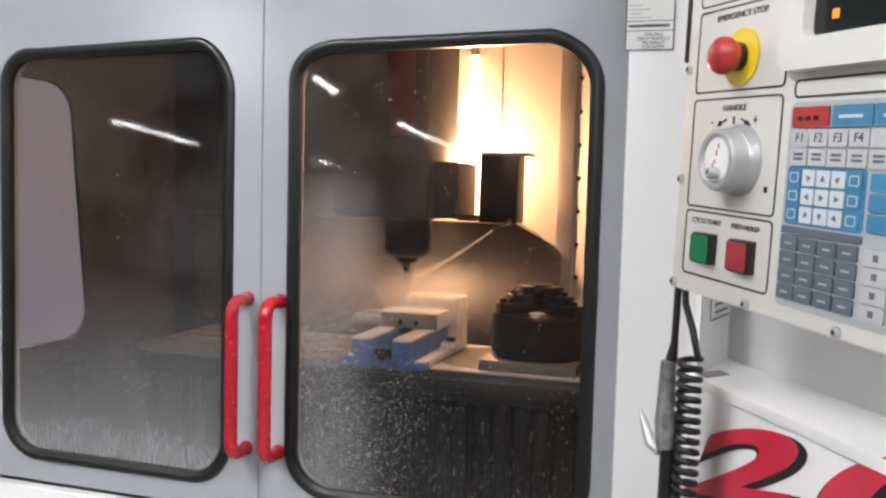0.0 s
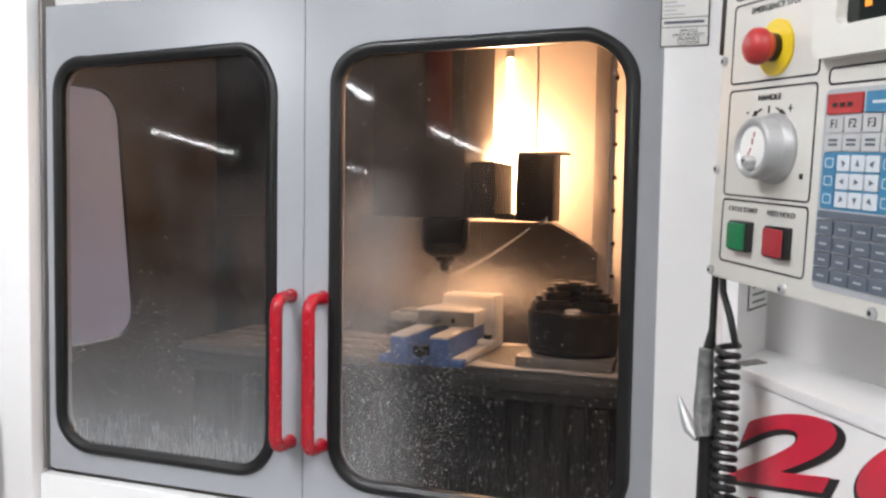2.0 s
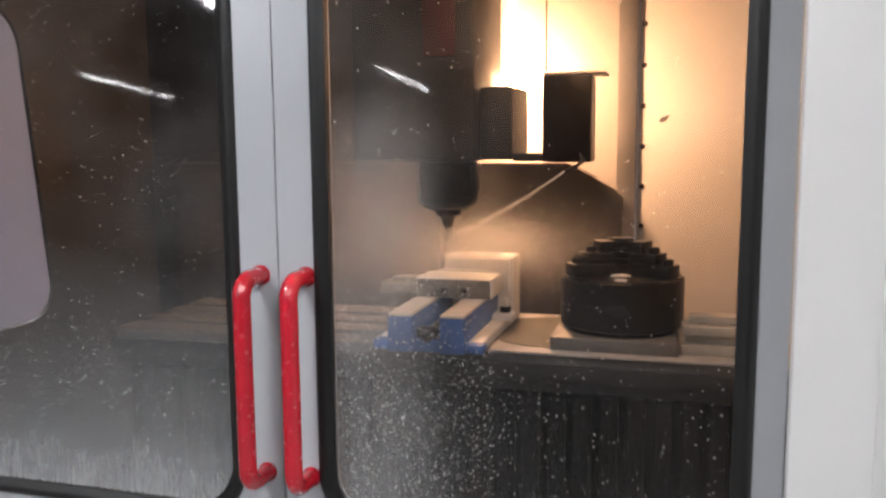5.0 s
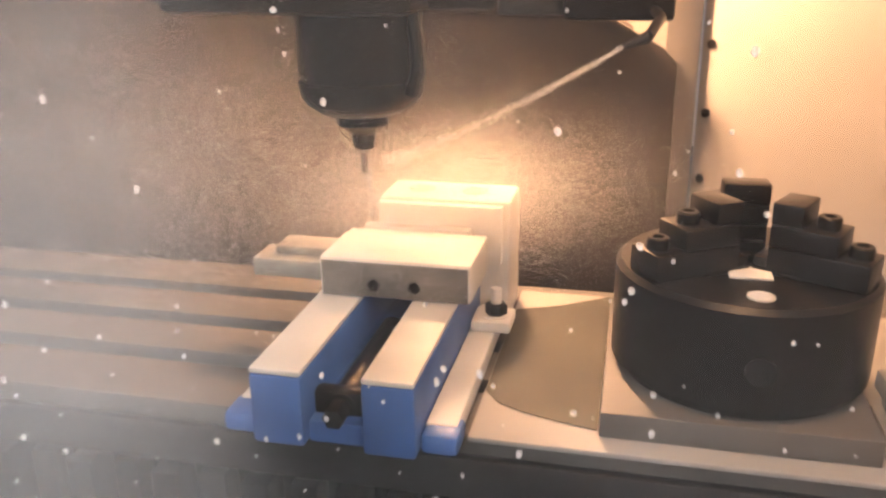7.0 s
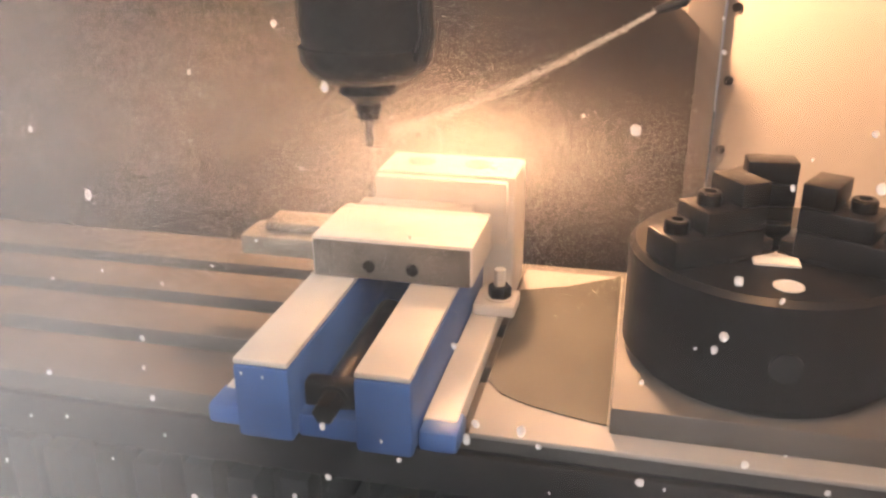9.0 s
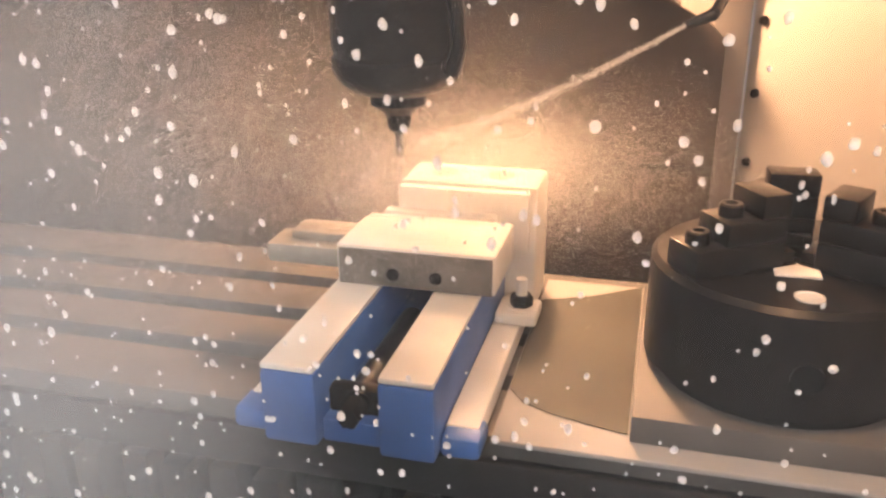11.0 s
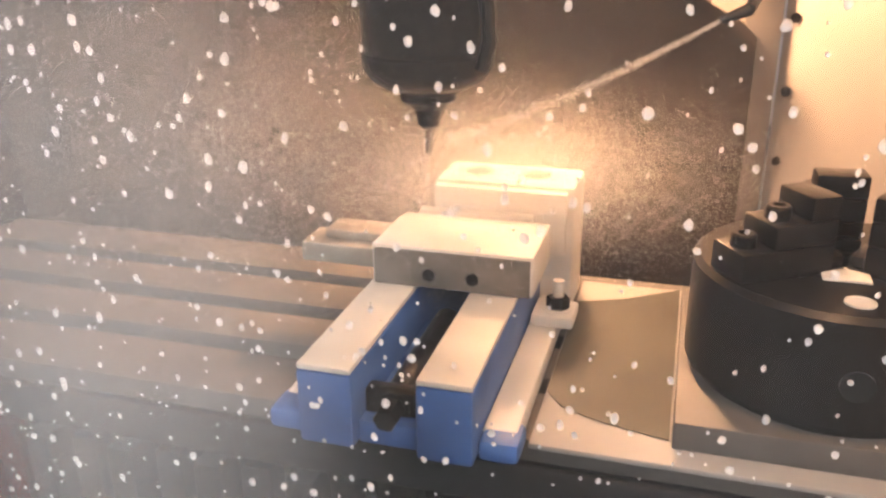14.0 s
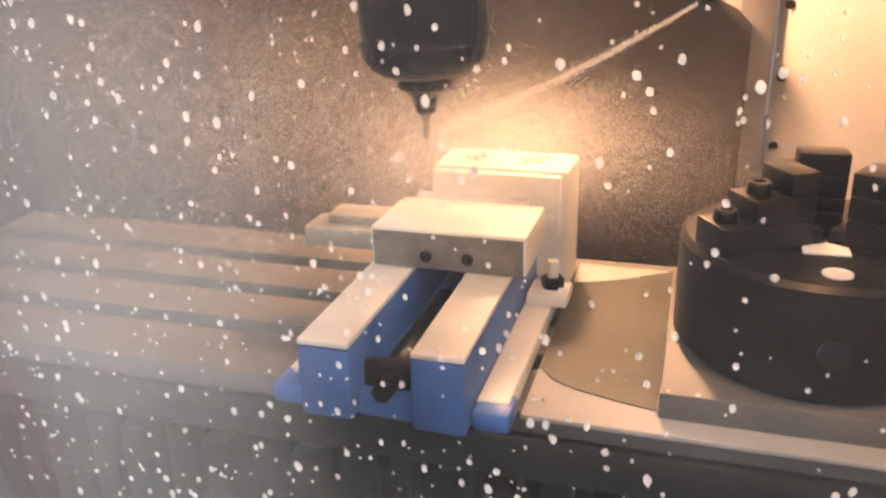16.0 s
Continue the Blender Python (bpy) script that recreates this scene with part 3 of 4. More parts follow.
    for dx, dz, ln in ((0.003, 0.012, 0.006), (0.0, 0.004, 0.007), (-0.003, -0.004, 0.004), (-0.006, -0.012, 0.008)):
        part("dial_mark", box(wx + dx - 0.0012, wx + dx + 0.0012, -0.0298, -0.0294, wz + dz, wz + dz + ln), REDCAP, w, "worn red print")
    part("warning_print", box(0.148, 0.153, -0.001, 0.0, 0.025, 0.031), INK, p)
    # start and hold buttons
    for x, mt, lb in ((0.0515, GREENCAP, "square green push button"), (0.1245, REDCAP, "square red push button")):
        b = part("button_body", box(x - 0.0185, x + 0.0185, -0.0105, 0.001, -0.0645, -0.0285, 0.0015), RUBBER, p, "black square button collar")
        part("button_cap", box(x - 0.0172, x + 0.0172, -0.0135, -0.0106, -0.062, -0.031, 0.001), mt, b, lb)
    # screws
    screw = mesh_of("screw", lathe([(0, 0.0045), (0.0028, 0.0045), (0.0058, 0.0028), (0.0062, 0.0), (0, 0.0)], 16, "Y"), CHROME)
    socket = mesh_of("socket", lathe([(0, 0.0048), (0.0028, 0.0048), (0.0028, 0.0046), (0, 0.0046)], 6, "Y"), INK)
    for x, z in ((-0.0155, 0.297), (-0.0155, 0.1648), (-0.0167, 0.0318), (-0.0168, -0.0965), (0.133, -0.0975), (0.274, -0.0975), (0.415, -0.0975)):
        s = new("screw", screw)
        s.parent = p
        s.location = (x, 0, z)
        h = new("socket", socket)
        h.parent = s
    # screen and its bezel
    z0, z1 = 0.1475, 0.50
    part("screen_bezel", ring_plate(rounded(0.1735, 0.515, z0, z1, 0.014), rounded(0.207, 0.48, z0 + 0.030, z1 - 0.03, 0.010), -0.016, 0.001), PLASTIC, p, "off-white moulded bezel")
    sc = part("screen", box(0.205, 0.482, -0.003, 0.001, z0 + 0.028, z1 - 0.028), SCREEN, p, "dark screen with amber text")
    for a, b, z in ((0.233, 0.262, 0.2145), (0.264, 0.30, 0.2145), (0.233, 0.241, 0.193)):
        part("text_bar", box(a, b, -0.0042, -0.0032, z, z + 0.0085), AMBER, sc, "amber line of text")
    # keypad
    part("keypad_field", slab(rounded(0.1825, 0.50, -0.087, 0.1175, 0.008), -0.0012, 0.0), KEYGREY, p, "grey membrane keypad")

    def key(x, z, w, h, mt):
        return part("key", slab(rounded(x, x + w, z - h, z, 0.0018, 3), -0.0034, -0.001), mt, p)

    key(0.188, 0.1125, 0.0515, 0.020, MUSHROOM)
    for k in range(3):
        part("key_print", box(0.197 + 0.011 * k, 0.204 + 0.011 * k, -0.0038, -0.0033, 0.099, 0.1035), INK, p)
    for c in range(11):
        if c < 4:
            key(0.2445 + c * 0.0545, 0.1125, 0.0515, 0.020, KEYBLUE)
            part("key_print", box(0.254 + c * 0.0545, 0.284 + c * 0.0545, -0.0038, -0.0033, 0.1005, 0.1035), KEYWHITE, p)
        for r in range(2):
            key(0.1895 + c * 0.0266, 0.0905 - r * 0.0185, 0.0245, 0.0165, KEYLIGHT)
            if r:
                for q in range(2):
                    part("key_print", box(0.195 + c * 0.0266, 0.208 + c * 0.0266, -0.0038, -0.0033, 0.0605 + 0.0045 * q, 0.063 + 0.0045 * q), KEYDARK, p)
    for c, s in enumerate(("F1", "F2", "F3", "F4")):
        lettering("key_print", s, 0.0125, INK, p, T(0.2018 + c * 0.0266, 0.0822, -0.0036), 0.0002)
    part("jog_field", slab(rounded(0.1865, 0.2945, -0.0035, 0.0545, 0.005), -0.0018, -0.0008), KEYBLUE, p, "blue jog key field")
    for r in range(3):
        for c in range(5):
            x, z = 0.1895 + c * 0.0206, 0.0515 - r * 0.0182
            key(x, z, 0.0184, 0.0158, KEYWHITE if 0 < c < 4 else KEYBLUE)
            if 0 < c < 4:
                bm = bmesh.new()
                tri = [bm.verts.new((x + 0.0092 + 0.0042 * math.cos(a), -0.0037, z - 0.008 + 0.0042 * math.sin(a))) for a in (math.atan2(1 - r, c - 2) + q for q in (0.0, 2.3, -2.3))]
                bm.faces.new(tri)
                part("key_print", bm, KEYDARK, p)
            else:
                part("key_print", ring_plate(rounded(x + 0.003, x + 0.0155, z - 0.0128, z - 0.003, 0.002, 3), rounded(x + 0.004, x + 0.0145, z - 0.0118, z - 0.004, 0.0015, 3), -0.0038, -0.0033), KEYWHITE, p)
    key(0.186, -0.0055, 0.11, 0.0072, KEYDARK)
    for r in range(4):
        for c in range(4):
            key(0.1862 + c * 0.0273, -0.0150 - r * 0.0165, 0.0248, 0.0146, KEYDARK)
            part("key_print", box(0.193 + c * 0.0273, 0.204 + c * 0.0273, -0.0038, -0.0033, -0.0235 - r * 0.0165, -0.0215 - r * 0.0165), KEYGREY, p)
        for c in range(6):
            key(0.301 + c * 0.033, -0.0150 - r * 0.0165, 0.0302, 0.0146, KEYLIGHT)
            part("key_print", box(0.313 + c * 0.033, 0.319 + c * 0.033, -0.0038, -0.0033, -0.0255 - r * 0.0165, -0.0195 - r * 0.0165), KEYDARK, p)
    for c in range(6):
        for r in range(3):
            key(0.301 + c * 0.033, 0.0515 - r * 0.0182, 0.0302, 0.0158, KEYBLUE)
    # bracket behind
    part("bracket", box(-0.054, -0.0255, 0.012, 0.060, 0.1765, 0.62, 0.003), RUBBER, p, "black steel bracket edge")
    return p


def sticker():
    s = thing("warning_sticker", (0.758, -0.0225, 1.928), "white printed warning sticker on the white panel", "sticker")
    part("sheet", box(-0.035, 0.035, -0.001, 0.0, -0.065, 0.10), LABEL, s)
    part("border", ring_plate(rounded(-0.035, 0.035, -0.065, 0.10, 0.001), rounded(-0.0335, 0.0335, -0.0635, 0.0985, 0.001), -0.0016, -0.0008), INK, s)
    for z in (-0.022, -0.036):
        part("rule", box(-0.034, 0.034, -0.0016, -0.0008, z - 0.0005, z + 0.0005), INK, s)
    for k, w in enumerate(("SPINDLE", "DROP RAPIDLY", "PROPERLY", "COUNTER")):
        lettering("print", w, 0.0068, INK, s, pose(0.006, -0.0014, -0.042 - 0.006 * k, 90, 0, 0), 0.0002)
    for k in range(4):
        part("print_bar", box(-0.03, -0.012 + 0.012 * (k % 2), -0.0016, -0.0008, 0.0 - 0.006 * k, 0.002 - 0.006 * k), KEYLIGHT, s)
    part("print_bar", box(-0.03, 0.028, -0.0016, -0.0008, -0.031, -0.027), KEYDARK, s)
    part("diagram", ring_plate(rounded(-0.004, 0.012, 0.02, 0.035, 0.001), rounded(-0.0025, 0.0105, 0.0215, 0.0335, 0.001), -0.0016, -0.0008), KEYDARK, s)
    resize(s, 1.17)


# ---- inside the machine ----
TABLE_Z = 1.165


def table():
    t = thing("machine_table", (0, 0, TABLE_Z), "wet cast-iron machine table with T-slots", "table")
    y0, y1, x0, x1 = 0.428, 0.80, -0.62, 0.98
    n, sw = 4, 0.028
    pitch = (y1 - y0) / n
    for k in range(n):
        a = y0 + k * pitch
        part("slot_land", box(x0, x1, a + (sw / 2 if k else 0), a + pitch - (sw / 2 if k < n - 1 else 0), -0.022, 0.0, 0.0015), TABLEIRON, t)
    # flank and front gutter are set much darker than the lands above
    part("body", box(x0, x1, y0 + 0.002, y1 - 0.002, -0.075, -0.0225, 0.003), DARK, t, "table flank, much darker than the top")
    part("sub_plate", box(0.235, x1 - 0.004, y0 - 0.014, y1 - 0.03, 0.0003, 0.006, 0.0015), CASTTABLE, t, "flat steel sub-plate under the chuck")
    # shade between vise and chuck, laid on the plate as a thin dark sheet
    part("coolant_puddle", prism([(0.2365, 0.50), (0.253, 0.478), (0.28, 0.465), (0.316, 0.455), (0.349, 0.448), (0.349, 0.768), (0.32, 0.748), (0.29, 0.727), (0.255, 0.712), (0.2365, 0.705)], 0.0064, 0.0074), PLATE_SHADE, t, "thin dark sheet standing in for the shade on the plate")
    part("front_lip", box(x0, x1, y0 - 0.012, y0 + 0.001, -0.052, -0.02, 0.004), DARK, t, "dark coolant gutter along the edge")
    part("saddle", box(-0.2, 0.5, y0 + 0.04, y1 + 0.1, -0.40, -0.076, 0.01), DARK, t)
    # added black sheet; keeps lamp light from leaking out below the table
    part("front_curtain", box(x0 + 0.02, x1 - 0.02, y0 + 0.032, y0 + 0.04, -0.5, -0.077), UNDER_BLACK, t, "black sheet added against light leaking under the table")
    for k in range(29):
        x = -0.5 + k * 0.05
        part("bellows_fold", box(x, x + 0.03, y0 - 0.012 + 0.01 * (k % 2), y0 + 0.03, -0.36, -0.08, 0.004), UNDER_BLACK, t)
    return t


def vise():
    v = thing("machine_vise", (0.120, 0.374, TABLE_Z), "blue machine vise with steel jaws, wet with coolant", "vise")
    h = 0.076
    L1 = 0.384
    for s in (-1, 1):
        a, b = (-0.077, -0.027) if s < 0 else (0.028, 0.077)
        bm = box(a, b, 0.0, L1, 0.0, h - 0.006, 0.004)
        part("bed_rail", bm, BLUE, v, "blue painted bed rail")
        part("rail_top", box(a + 0.001, b - 0.001, 0.001, L1, h - 0.0058, h, 0.0015), STEEL, v, "ground steel rail top")
    part("bed_web", box(-0.0268, 0.0278, 0.012, L1, 0.0, 0.022, 0.002), BLUE, v)
    part("end_block", box(-0.0268, 0.0278, 0.027, 0.045, 0.0, 0.045, 0.004), BLACKSTEEL, v, "dark oily end block round the screw")
    sc = part("screw", tube([(0, 0.026, 0.030), (0, 0.2, 0.030)], 0.0145, 20), BLACKSTEEL, v, "black lead screw")
    part("hex_end", lathe([(0, 0.022), (0.010, 0.022), (0.011, 0.020), (0.011, 0.0), (0, 0.0)], 6, "Y", (0, 0.0255, 0.030)), BLACKSTEEL, sc)
    for s in (-1, 1):
        part("base_flange", box(min(s * 0.0775, s * 0.108), max(s * 0.0775, s * 0.108), 0.03 if s > 0 else 0.04, 0.33, 0.0, 0.022, 0.004), STEEL, v, "machined side ledge")
        part("flange_paint", box(min(s * 0.0775, s * 0.112), max(s * 0.0775, s * 0.112), 0.012, 0.05, -0.0, 0.020, 0.005), BLUE, v)
    # sliding jaw
    j = part("sliding_jaw", box(-0.072, 0.092, 0.173, 0.262, h + 0.0005, h + 0.044, 0.004), STEEL, v, "steel sliding jaw block")
    part("stop_arm", box(-0.165, -0.0725, 0.205, 0.255, h + 0.002, h + 0.024, 0.003), BARSTEEL, j, "flat steel bar on the side of the jaw")
    part("stop_plate", box(-0.143, -0.0725, 0.222, 0.262, h + 0.0243, h + 0.034, 0.002), BARSTEEL, j)
    part("jaw_plate", box(-0.070, 0.091, 0.2625, 0.276, h + 0.0008, h + 0.0425, 0.002), STEEL, j)
    # thin darker plate puts the shade on the jaw's front
    part("jaw_face", box(-0.069, 0.089, 0.1712, 0.1728, h + 0.002, h + 0.0405, 0.0006), JAWFACE, j, "mottled front face of the jaw, darkened for its shade")
    for x in (-0.012, 0.032):
        part("jaw_bore", lathe([(0, 0.001), (0.0065, 0.001), (0.0065, 0.0), (0, 0.0)], 18, "Y", (x, 0.1711, h + 0.016)), BLACKSTEEL, j, "dark socket bore")
    # work piece and fixed jaw
    part("fixed_jaw", box(-0.045, 0.112, 0.306, 0.384, 0.0, h + 0.074, 0.006), STEEL, v, "tall steel fixed jaw")
    part("fixed_jaw_plate", box(-0.042, 0.104, 0.292, 0.3055, h + 0.001, h + 0.070, 0.002), STEEL, v)
    for x in (-0.02, 0.045):
        part("counterbore", lathe([(0, 0.0), (0.016, 0.0), (0.016, 0.0008), (0, 0.0008)], 20, "Z", (x + 0.018, 0.345, h + 0.074)), BLACKSTEEL, v)
    part("work_piece", box(-0.055, 0.07, 0.2763, 0.2917, h + 0.006, h + 0.046, 0.002), STEEL, v, "metal work piece held in the jaws")
    # hold-down clamp
    c = part("clamp", box(0.081, 0.125, 0.225, 0.27, 0.0225, 0.036, 0.003), STEEL, v, "hold-down clamp")
    part("stud", tube([(0.106, 0.247, 0.036), (0.106, 0.247, 0.068)], 0.006, 12), STEEL, c)
    part("nut", lathe([(0, 0.036), (0.0125, 0.036), (0.0125, 0.048), (0.011, 0.050), (0, 0.050)], 6, "Z", (0.106, 0.247, 0)), BLACKSTEEL, c, "hex nut")
    part("washer", lathe([(0, 0.0358), (0.016, 0.0358), (0.016, 0.038), (0, 0.038)], 20, "Z", (0.106, 0.247, 0)), STEEL, c)
    return v


def chuck():
    c = thing("lathe_chuck", (0.476, 0.562, TABLE_Z + 0.0062), "black three-jaw chuck lying face up on a plate", "chuck")
    part("base_plate", box(-0.125, 0.112, -0.125, 0.15, 0.0, 0.026, 0.002), TABLEIRON, c, "square steel base plate")
    R, H = 0.121, 0.134
    part("body", lathe([(0, 0.0262), (R - 0.010, 0.0262), (R - 0.009, 0.034), (R, 0.038), (R, H - 0.005), (R - 0.005, H), (0.034, H), (0.032, H - 0.012), (0.0, H - 0.012)], 64), BLACKSTEEL, c, "black chuck body")
    part("key_socket", lathe([(0, 0.002), (0.013, 0.002), (0.013, -0.004), (0.007, -0.004), (0.007, 0.0), (0, 0.0)], 20, "Y", (0.006, -R, 0.078)), RUBBER, c, "square key socket")
    # light falling between the jaws, set on the face as a bright plate
    part("centre_plate", box(-0.019, 0.019, -0.052, -0.022, H + 0.0004, H + 0.003, 0.001), STEEL, c, "bright plate standing in for light on the chuck face")
    part("plug", lathe([(0, 0.0), (0.012, 0.0), (0.012, 0.0012), (0.0095, 0.0012), (0.0095, 0.0004), (0, 0.0004)], 20, "Z", (0.004, -0.09, H)), STEEL, c)
    for k in range(3):
        m = pose(0, 0, 0, 0, 0, 93 + 120 * k)
        j = part("jaw", box(0.026, 0.114, -0.022, 0.022, H + 0.0005, H + 0.026, 0.002, m=m), BLACKSTEEL, c, "stepped black jaw")
        part("jaw_step", box(0.026, 0.086, -0.022, 0.022, H + 0.0263, H + 0.047, 0.002, m=m), BLACKSTEEL, j)
        part("jaw_step", box(0.026, 0.054, -0.022, 0.022, H + 0.0473, H + 0.068, 0.002, m=m), BLACKSTEEL, j)
        part("jaw_foot", box(0.0135, 0.0255, -0.019, 0.019, H + 0.0045, H + 0.014, 0.001, m=m), BLACKSTEEL, j)
        part("jaw_slide", box(0.0135, 0.060, -0.0225, 0.0225, H - 0.001, H + 0.004, 0.001, m=m), BLACKSTEEL, j)
        for rr, zz in ((0.07, 0.0473), (0.1, 0.0263)):
            q = m @ Vector((rr, 0, 0))
            part("jaw_screw", lathe([(0, H + zz), (0.0105, H + zz), (0.0105, H + zz + 0.009), (0.009, H + zz + 0.011), (0.0055, H + zz + 0.011), (0.0055, H + zz + 0.005), (0, H + zz + 0.005)], 18, "Z", (q.x, q.y, 0)), BLACKSTEEL, j, "socket-head screw")
    return c


def bar_stack():
    """Loose steel parallels piled beside the chuck."""
    bars = []
    for k, (x0, x1, y0, y1, h) in enumerate(((0.592, 0.735, 0.458, 0.515, 0.020), (0.600, 0.728, 0.474, 0.512, 0.016), (0.594, 0.74, 0.462, 0.520, 0.019), (0.606, 0.72, 0.480, 0.515, 0.016))):
        z = TABLE_Z + 0.0064 + sum((0.0203, 0.0163, 0.0193)[:k])
        b = thing("parallel_bar", ((x0 + x1) / 2, (y0 + y1) / 2, z), "flat steel parallel bar stacked beside the chuck", "steel bar", "stacked bars", rz=(1.5, -2.5, 3.0, -1.0)[k])
        part("bar", box(-(x1 - x0) / 2, (x1 - x0) / 2, -(y1 - y0) / 2, (y1 - y0) / 2, 0, h, 0.0025), BARSTEEL, b)
        bars.append(b)
    return bars


TIP = (0.086, 0.645, 1.383)


def spindle():
    s = thing("spindle_head", (TIP[0], TIP[1], TIP[2]), "dark oily spindle head with a milling cutter", "spindle")
    part("head_casting", box(-0.192, 0.079, -0.075, 0.20, 0.145, 0.70, 0.012), DARK, s, "dark casting")
    part("head_side", box(0.0795, 0.150, -0.03, 0.15, 0.148, 0.30, 0.006), DARK, s)
    part("spindle_nose", lathe([(0, 0.040), (0.044, 0.040), (0.058, 0.049), (0.066, 0.060), (0.0675, 0.074), (0.064, 0.076), (0.064, 0.082), (0.0665, 0.085), (0.0665, 0.144), (0, 0.144)], 48), NOSE, s, "round dark spindle nose", 0.8)
    global TOOL
    TOOL = t = part("tool_holder", lathe([(0, 0.0), (0.011, 0.0), (0.014, 0.016), (0.024, 0.024), (0.029, 0.027), (0.029, 0.0395), (0, 0.0395)], 28), BLACKSTEEL, s)
    part("cutter", lathe([(0, -0.03), (0.004, -0.03), (0.004, -0.006), (0.008, -0.003), (0.008, -0.0002), (0, -0.0002)], 18), DULLMETAL, t, "steel end mill")
    hose = [(0.058, -0.02, 0.16), (0.070, -0.03, 0.12), (0.071, -0.03, 0.09), (0.063, -0.028, 0.064)]
    part("coolant_hose", tube(hose, 0.008, 10), RUBBER, s, "black coolant hose")
    part("head_cover", box(-0.03, 0.04, -0.085, -0.0755, 0.36, 0.68, 0.004), HEADRED, s, "dark red cover strip")
    return s


def tool_box():
    b = thing("black_box", (0.352, 0.60, 1.614), "black metal box beside the spindle head", "box")
    part("shell", box(-0.046, 0.052, -0.03, 0.06, -0.088, 0.086, 0.004), BLACKSTEEL, b)
    part("lid", box(-0.048, 0.078, -0.032, 0.064, 0.0865, 0.092, 0.002), STEEL, b)
    part("arm", box(-0.112, -0.0465, 0.0, 0.03, -0.086, -0.070, 0.002), DARK, b, "dark steel link to the head")
    return b


def lamps_inside():
    # the second lamp is out of view, added to brighten vise and plate fronts
    for x, y, z, w in ((0.135, 1.095, 1.74, 60), (0.45, 0.24, 1.975, 7.0)):
        l = thing("work_lamp", (x, y, z), "warm glowing work lamp inside the machine", "lamp", "work lamps")
        part("lens", tube([(0, 0.02, -0.10), (0, 0.02, 0.30)] if y > 1 else [(-0.15, 0.02, 0.02), (0.15, 0.02, 0.02)], 0.010, 12), WARMTUBE, l, "bright warm tube")
        part("cap", tube([(0, 0.02, 0.301), (0, 0.02, 0.325)] if y > 1 else [(0.151, 0.02, 0.02), (0.175, 0.02, 0.02)], 0.013, 12), DULLMETAL, l)
        lamp_point("work_lamp_glow", (x, y - 0.05, z - 0.03), 0.04, w, (1.0, 0.55, 0.29))


SPLASH = []


def drops():
    """Milky coolant drops on the inner face of the panes; high on the large pane most of them are splashed up late."""
    rng = random.Random(5)

    def field(name, spots, label):
        verts, faces = [], []
        y = 0.0118
        for x, z, r in spots:
            k, up, lean = len(verts), r * rng.uniform(1.0, 1.65), rng.uniform(-0.4, 0.4)
            ang = [2 * math.pi * q / 9 for q in range(9)]
            wob = [rng.uniform(0.88, 1.12) for q in range(9)]
            verts.append((x, y + r * 0.6, z))
            for f, h in ((0.72, 0.42), (1.0, 0.0)):
                for a, w in zip(ang, wob):
                    verts.append((x + (r * math.cos(a) * w + lean * up * math.sin(a) * 0.3) * f, y + r * h, z + up * math.sin(a) * w * f))
            for q in range(9):
                n = (q + 1) % 9
                faces.append((k, k + 1 + q, k + 1 + n))
                faces.append((k + 1 + q, k + 10 + q, k + 10 + n, k + 1 + n))
        me = bpy.data.meshes.new(name)
        me.from_pydata(verts, [], faces)
        me.materials.append(DROP)
        for f in me.polygons:
            f.use_smooth = True
        return tagged(new(name, me), label, "drops", kind="stuff")

    for win, n in ((WIN_R, 2900), (WIN_L, 2100)):
        spots = []
        while len(spots) < n:
            x, z = rng.uniform(win[0] + 0.03, win[1] - 0.03), win[2] + 0.03 + (win[3] - win[2] - 0.06) * rng.random() ** 1.2
            keep = 0.38 + 0.62 * max(0, 1 - abs(z - 1.17) / 0.2) * (1.0 if x < win[0] + 0.36 else 0.2)
            if z < 1.4 and x > 0.33:
                keep *= 0.28
            if win is WIN_R and z > 1.38:
                keep *= 0.24
            if rng.random() < keep:
                spots.append((x, z, 0.0004 + 0.0009 * rng.random() ** 2))
        field("coolant_drops", spots, "milky white coolant drops on the glass")
    for k in range(8):
        spots = []
        while len(spots) < 105:
            x, z = rng.uniform(0.12, 0.50), rng.uniform(1.38, 1.67)
            if rng.random() < 1.0 - 0.9 * max(0.0, x - 0.27) / 0.2:
                spots.append((x, z, 0.00042 + 0.0010 * rng.random() ** 2.2))
        SPLASH.append(field("coolant_splash", spots, "late splash of milky coolant drops on the glass"))


MIST = []


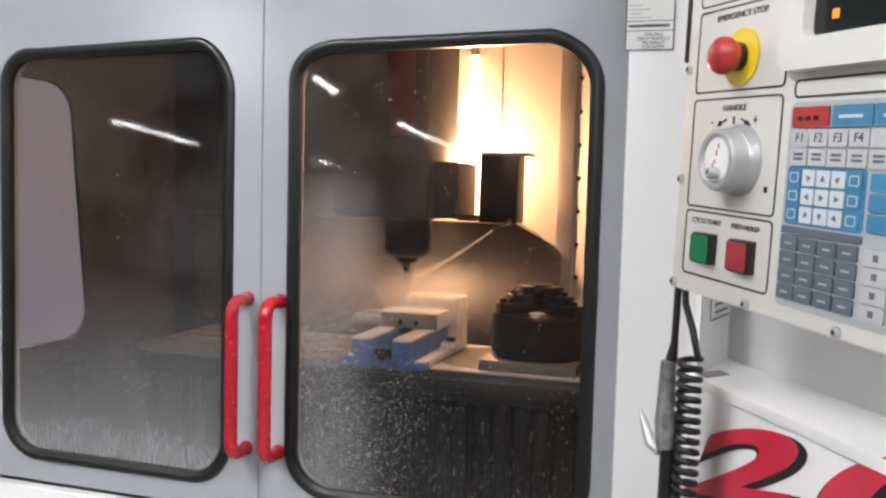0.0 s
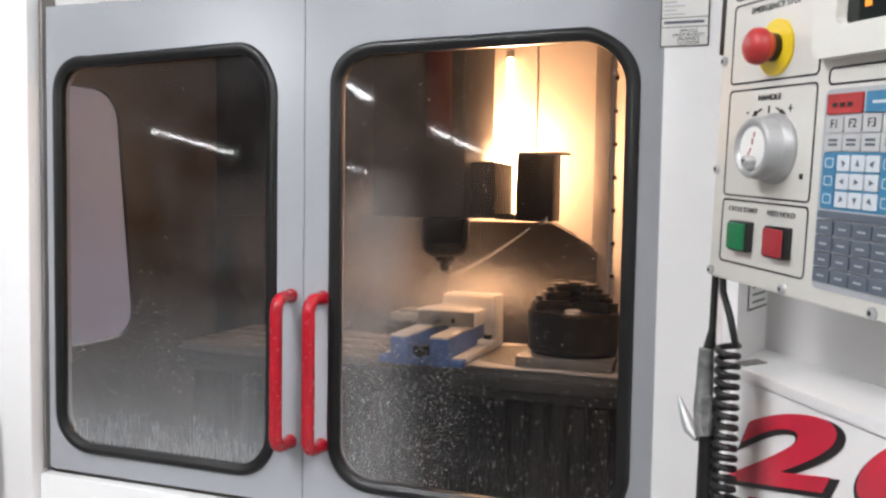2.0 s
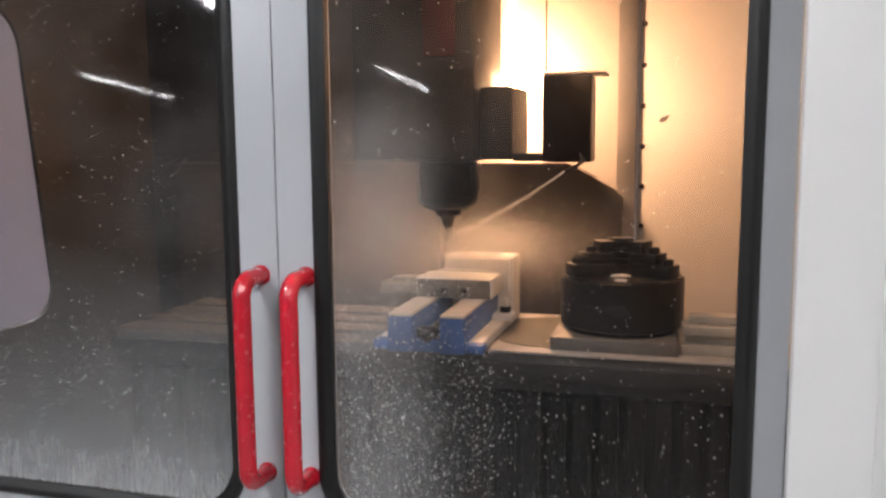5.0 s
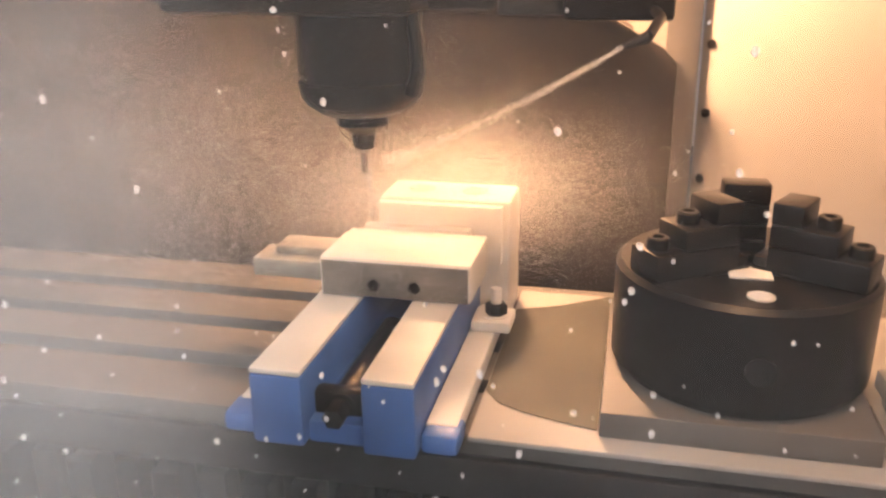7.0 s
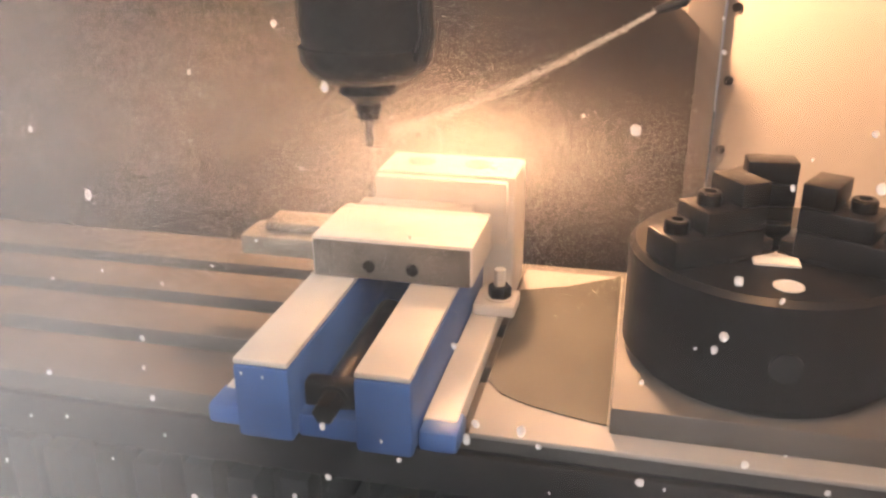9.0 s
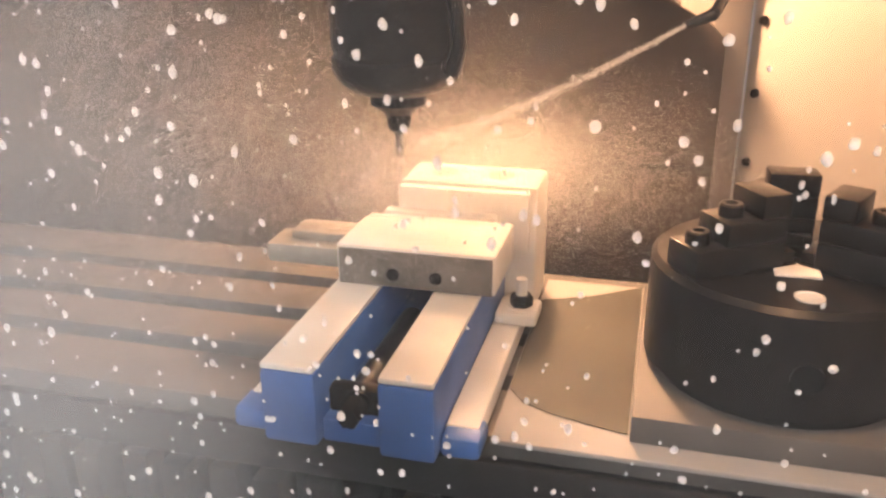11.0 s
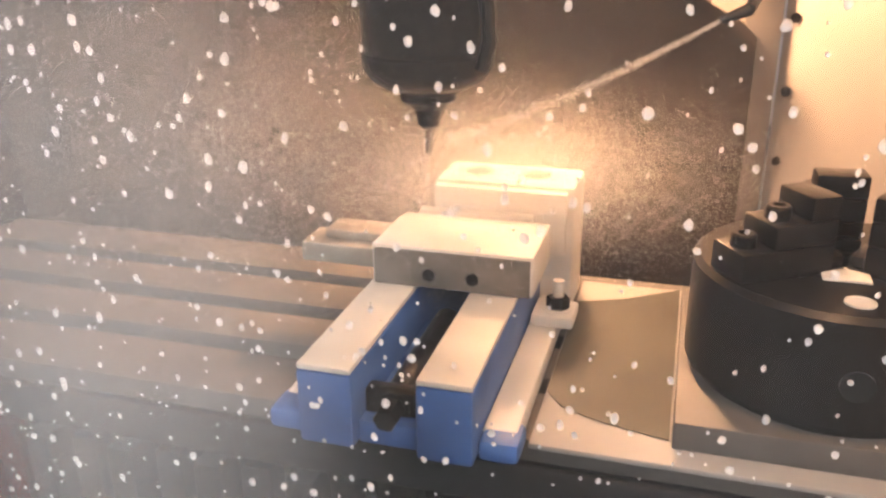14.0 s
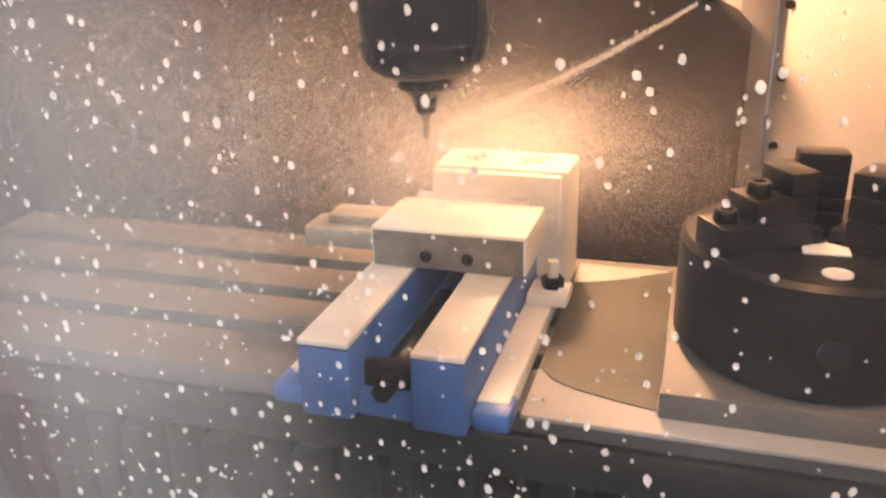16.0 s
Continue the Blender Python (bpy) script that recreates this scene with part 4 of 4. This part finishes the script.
def spray():
    """Jet of coolant from the nozzle to the cutter, and the mist round it, as fine drops."""
    rng = np.random.RandomState(9)
    a, b = Vector((0.362, 0.50, 1.511)), Vector((TIP[0] + 0.022, TIP[1] + 0.005, TIP[2] - 0.016))

    def specks(name, p, r, label, category):
        r = np.asarray(r)
        keep = p[:, 2] > TABLE_Z + 0.004
        p, r = p[keep], r[keep]
        v = (p[:, None, :] + rng.randn(len(p), 3, 3) * r[:, None, None]).reshape(-1, 3)
        f = np.arange(len(p) * 3).reshape(-1, 3)
        me = bpy.data.meshes.new(name)
        me.from_pydata(v.tolist(), [], f.tolist())
        me.materials.append(SPRAY)
        return tagged(new(name, me), label, category, kind="stuff")

    n = 9000
    t = rng.rand(n, 1)
    p = np.array(a) * (1 - t) + np.array(b) * t
    p[:, 2:] -= 0.03 * t * (t - 1) * -1
    p += rng.randn(n, 3) * (0.0008 + 0.0036 * t)
    specks("coolant_jet", p, 0.0003 + 0.0003 * rng.rand(n), "thin jet of milky coolant aimed at the cutter", "spray")
    puffs = [(np.array((0.165, 0.67, 1.338)), (0.08, 0.05, 0.036), 360000), (np.array((0.10, 0.62, 1.30)), (0.06, 0.05, 0.03), 70000),
             (np.array((-0.10, 0.74, 1.33)), (0.16, 0.11, 0.09), 280000), (np.array((-0.30, 0.80, 1.40)), (0.22, 0.13, 0.15), 520000), (np.array((0.25, 0.78, 1.31)), (0.13, 0.10, 0.05), 130000)]
    for c, w, n in puffs:
        MIST.append(specks("coolant_mist", c + rng.randn(n, 3) * np.array(w), 0.00016 + 0.00017 * rng.rand(n), "fine drifting coolant mist round the cutter", "mist"))
    n = thing("coolant_nozzle", tuple(a), "small coolant nozzle on a pipe", "nozzle")
    part("tip", tube([(0.0, 0, 0.0), (0.02, 0.004, 0.008)], [0.003, 0.005], 12), DARK, n)
    part("pipe", tube([(0.02, 0.004, 0.008), (0.03, 0.05, 0.02), (0.02, 0.09, 0.028)], 0.0045, 10), DARK, n)


def air_gun():
    """Black coiled air hose with a metal blow gun, hanging beside the pendant."""
    g = thing("air_gun", (0.838, -0.4345, 1.447), "black coiled air hose with a bright metal blow gun", "air gun", rz=-44.4)
    pts = [(0.008, 0, 0.06), (0.010, 0, 0.02), (0.026, -0.002, -0.01), (0.034, -0.002, -0.035)]
    for k in range(330):
        a = k * 0.55
        pts.append((0.022 + 0.013 * math.cos(a), 0.012 * math.sin(a), -0.045 - k * 0.00115))
    part("coiled_hose", tube(pts, 0.0044, 8), RUBBER, g, "black coiled hose", 1.2)
    part("straight_hose", tube([(-0.003, 0, 0.06), (-0.006, 0, -0.03), (-0.010, 0, -0.055)], [0.0045, 0.0045, 0.008], 8), RUBBER, g)
    part("lower_hose", tube([(-0.004, -0.002, -0.165), (-0.004, 0, -0.25), (-0.003, 0, -0.42)], [0.012, 0.015, 0.016], 12), RUBBER, g, "ribbed black grip")
    part("red_sleeve", tube([(-0.006, -0.012, -0.262), (-0.006, -0.012, -0.40)], 0.007, 10), REDPAINT, g)
    gb = part("gun_body", tube([(-0.011, -0.004, -0.056), (-0.012, -0.004, -0.10), (-0.010, -0.008, -0.135), (-0.002, -0.010, -0.168)], [0.0095, 0.011, 0.012, 0.013], 14), GUNMETAL, g, "cast metal gun body")
    part("lever", tube([(-0.008, -0.016, -0.172), (-0.022, -0.018, -0.163), (-0.034, -0.018, -0.143), (-0.044, -0.018, -0.124)], [0.006, 0.0085, 0.006, 0.0015], 10), CHROME, gb, "bent metal lever")
    part("trigger_plate", box(-0.004, 0.012, -0.02, -0.004, -0.165, -0.115, 0.004), GUNMETAL, gb)
    return g


def tool_cart():
    c = thing("tool_cart", (-1.06, -0.2, 0), "dark brown steel tool cart beside the machine", "cart")
    part("body", box(-0.25, 0.255, -0.14, 0.14, 0.1, 1.03, 0.006), BROWN, c)
    part("top", box(-0.27, 0.275, -0.15, 0.15, 1.031, 1.052, 0.004), BROWN, c)
    for k in range(4):
        part("drawer", box(-0.23, 0.235, -0.149, -0.1405, 0.16 + 0.21 * k, 0.355 + 0.21 * k, 0.003), BROWN, c)
    for x in (-0.2, 0.2):
        for y in (-0.1, 0.1):
            part("wheel", lathe([(0, -0.015), (0.048, -0.015), (0.05, 0), (0.048, 0.015), (0, 0.015)], 20, "X", (x, y, 0.05)), RUBBER, c)


shop()
strip_lights()
tool_cart()
outside()
door("sliding_door", WIN_L, -0.682, -0.0012, (-0.029, -0.029), "grey sliding door with a wet window and red handle")
door("sliding_door", WIN_R, 0.0012, 0.722, (0.046, 0.046), "grey sliding door with a large wet window and red handle")
pedestal()
pendant()
sticker()
air_gun()
the_table = table()
the_vise = vise()
the_chuck = chuck()
the_bars = bar_stack()
spindle()
tool_box()
lamps_inside()
spray()
drops()

# seconds, shift of the table along x and y
SHIFT = [
    (0, 0, 0), (2, -0.004, 0), (2.5, -0.006, 0), (3, -0.003, 0), (4, -0.002, 0), (5, -0.005, -0.002), (7.5, 0.013, 0.013), (8, 0.002, 0.012), (8.5, 0.001, 0.011), (9, 0.002, 0.009),
    (11.5, -0.007, 0.008), (12, -0.01, 0.003), (12.5, -0.006, -0.002), (13, -0.001, -0.005), (13.5, 0.006, -0.003), (14, 0.007, -0.001), (14.5, 0.0, 0.0),
    (15, 0.001, 0.0), (15.5, 0.003, -0.003), (16, 0.007, -0.002)]


def motions():
    for k, ob in enumerate(SPLASH):
        t0 = 9.25 + 0.24 * k
        walk(ob, [(0, pose(0, 0.30, -0.82)), (t0, pose(0, 0.30, -0.82)), (t0 + 0.15, pose(0, 0.22, -0.30)), (t0 + 0.3, pose(0, 0, 0)), (16, pose(0, 0, 0))])
    walk(TOOL, [(0.1 * k, pose(0, 0, 0, 0, 0, 80 * k)) for k in range(161)])
    for k, ob in enumerate(MIST):
        walk(ob, [(t, pose(0.012 * math.sin(t * 1.1 + k), 0, 0.008 * math.sin(t * 1.7 + 2 * k))) for t in range(0, 17)])
    for ob in (the_table, the_vise, the_chuck, *the_bars):
        home = ob.matrix_basis.copy()
        walk(ob, [(t, Matrix.Translation((dx, dy, 0)) @ home) for t, dx, dy in SHIFT])


motions()
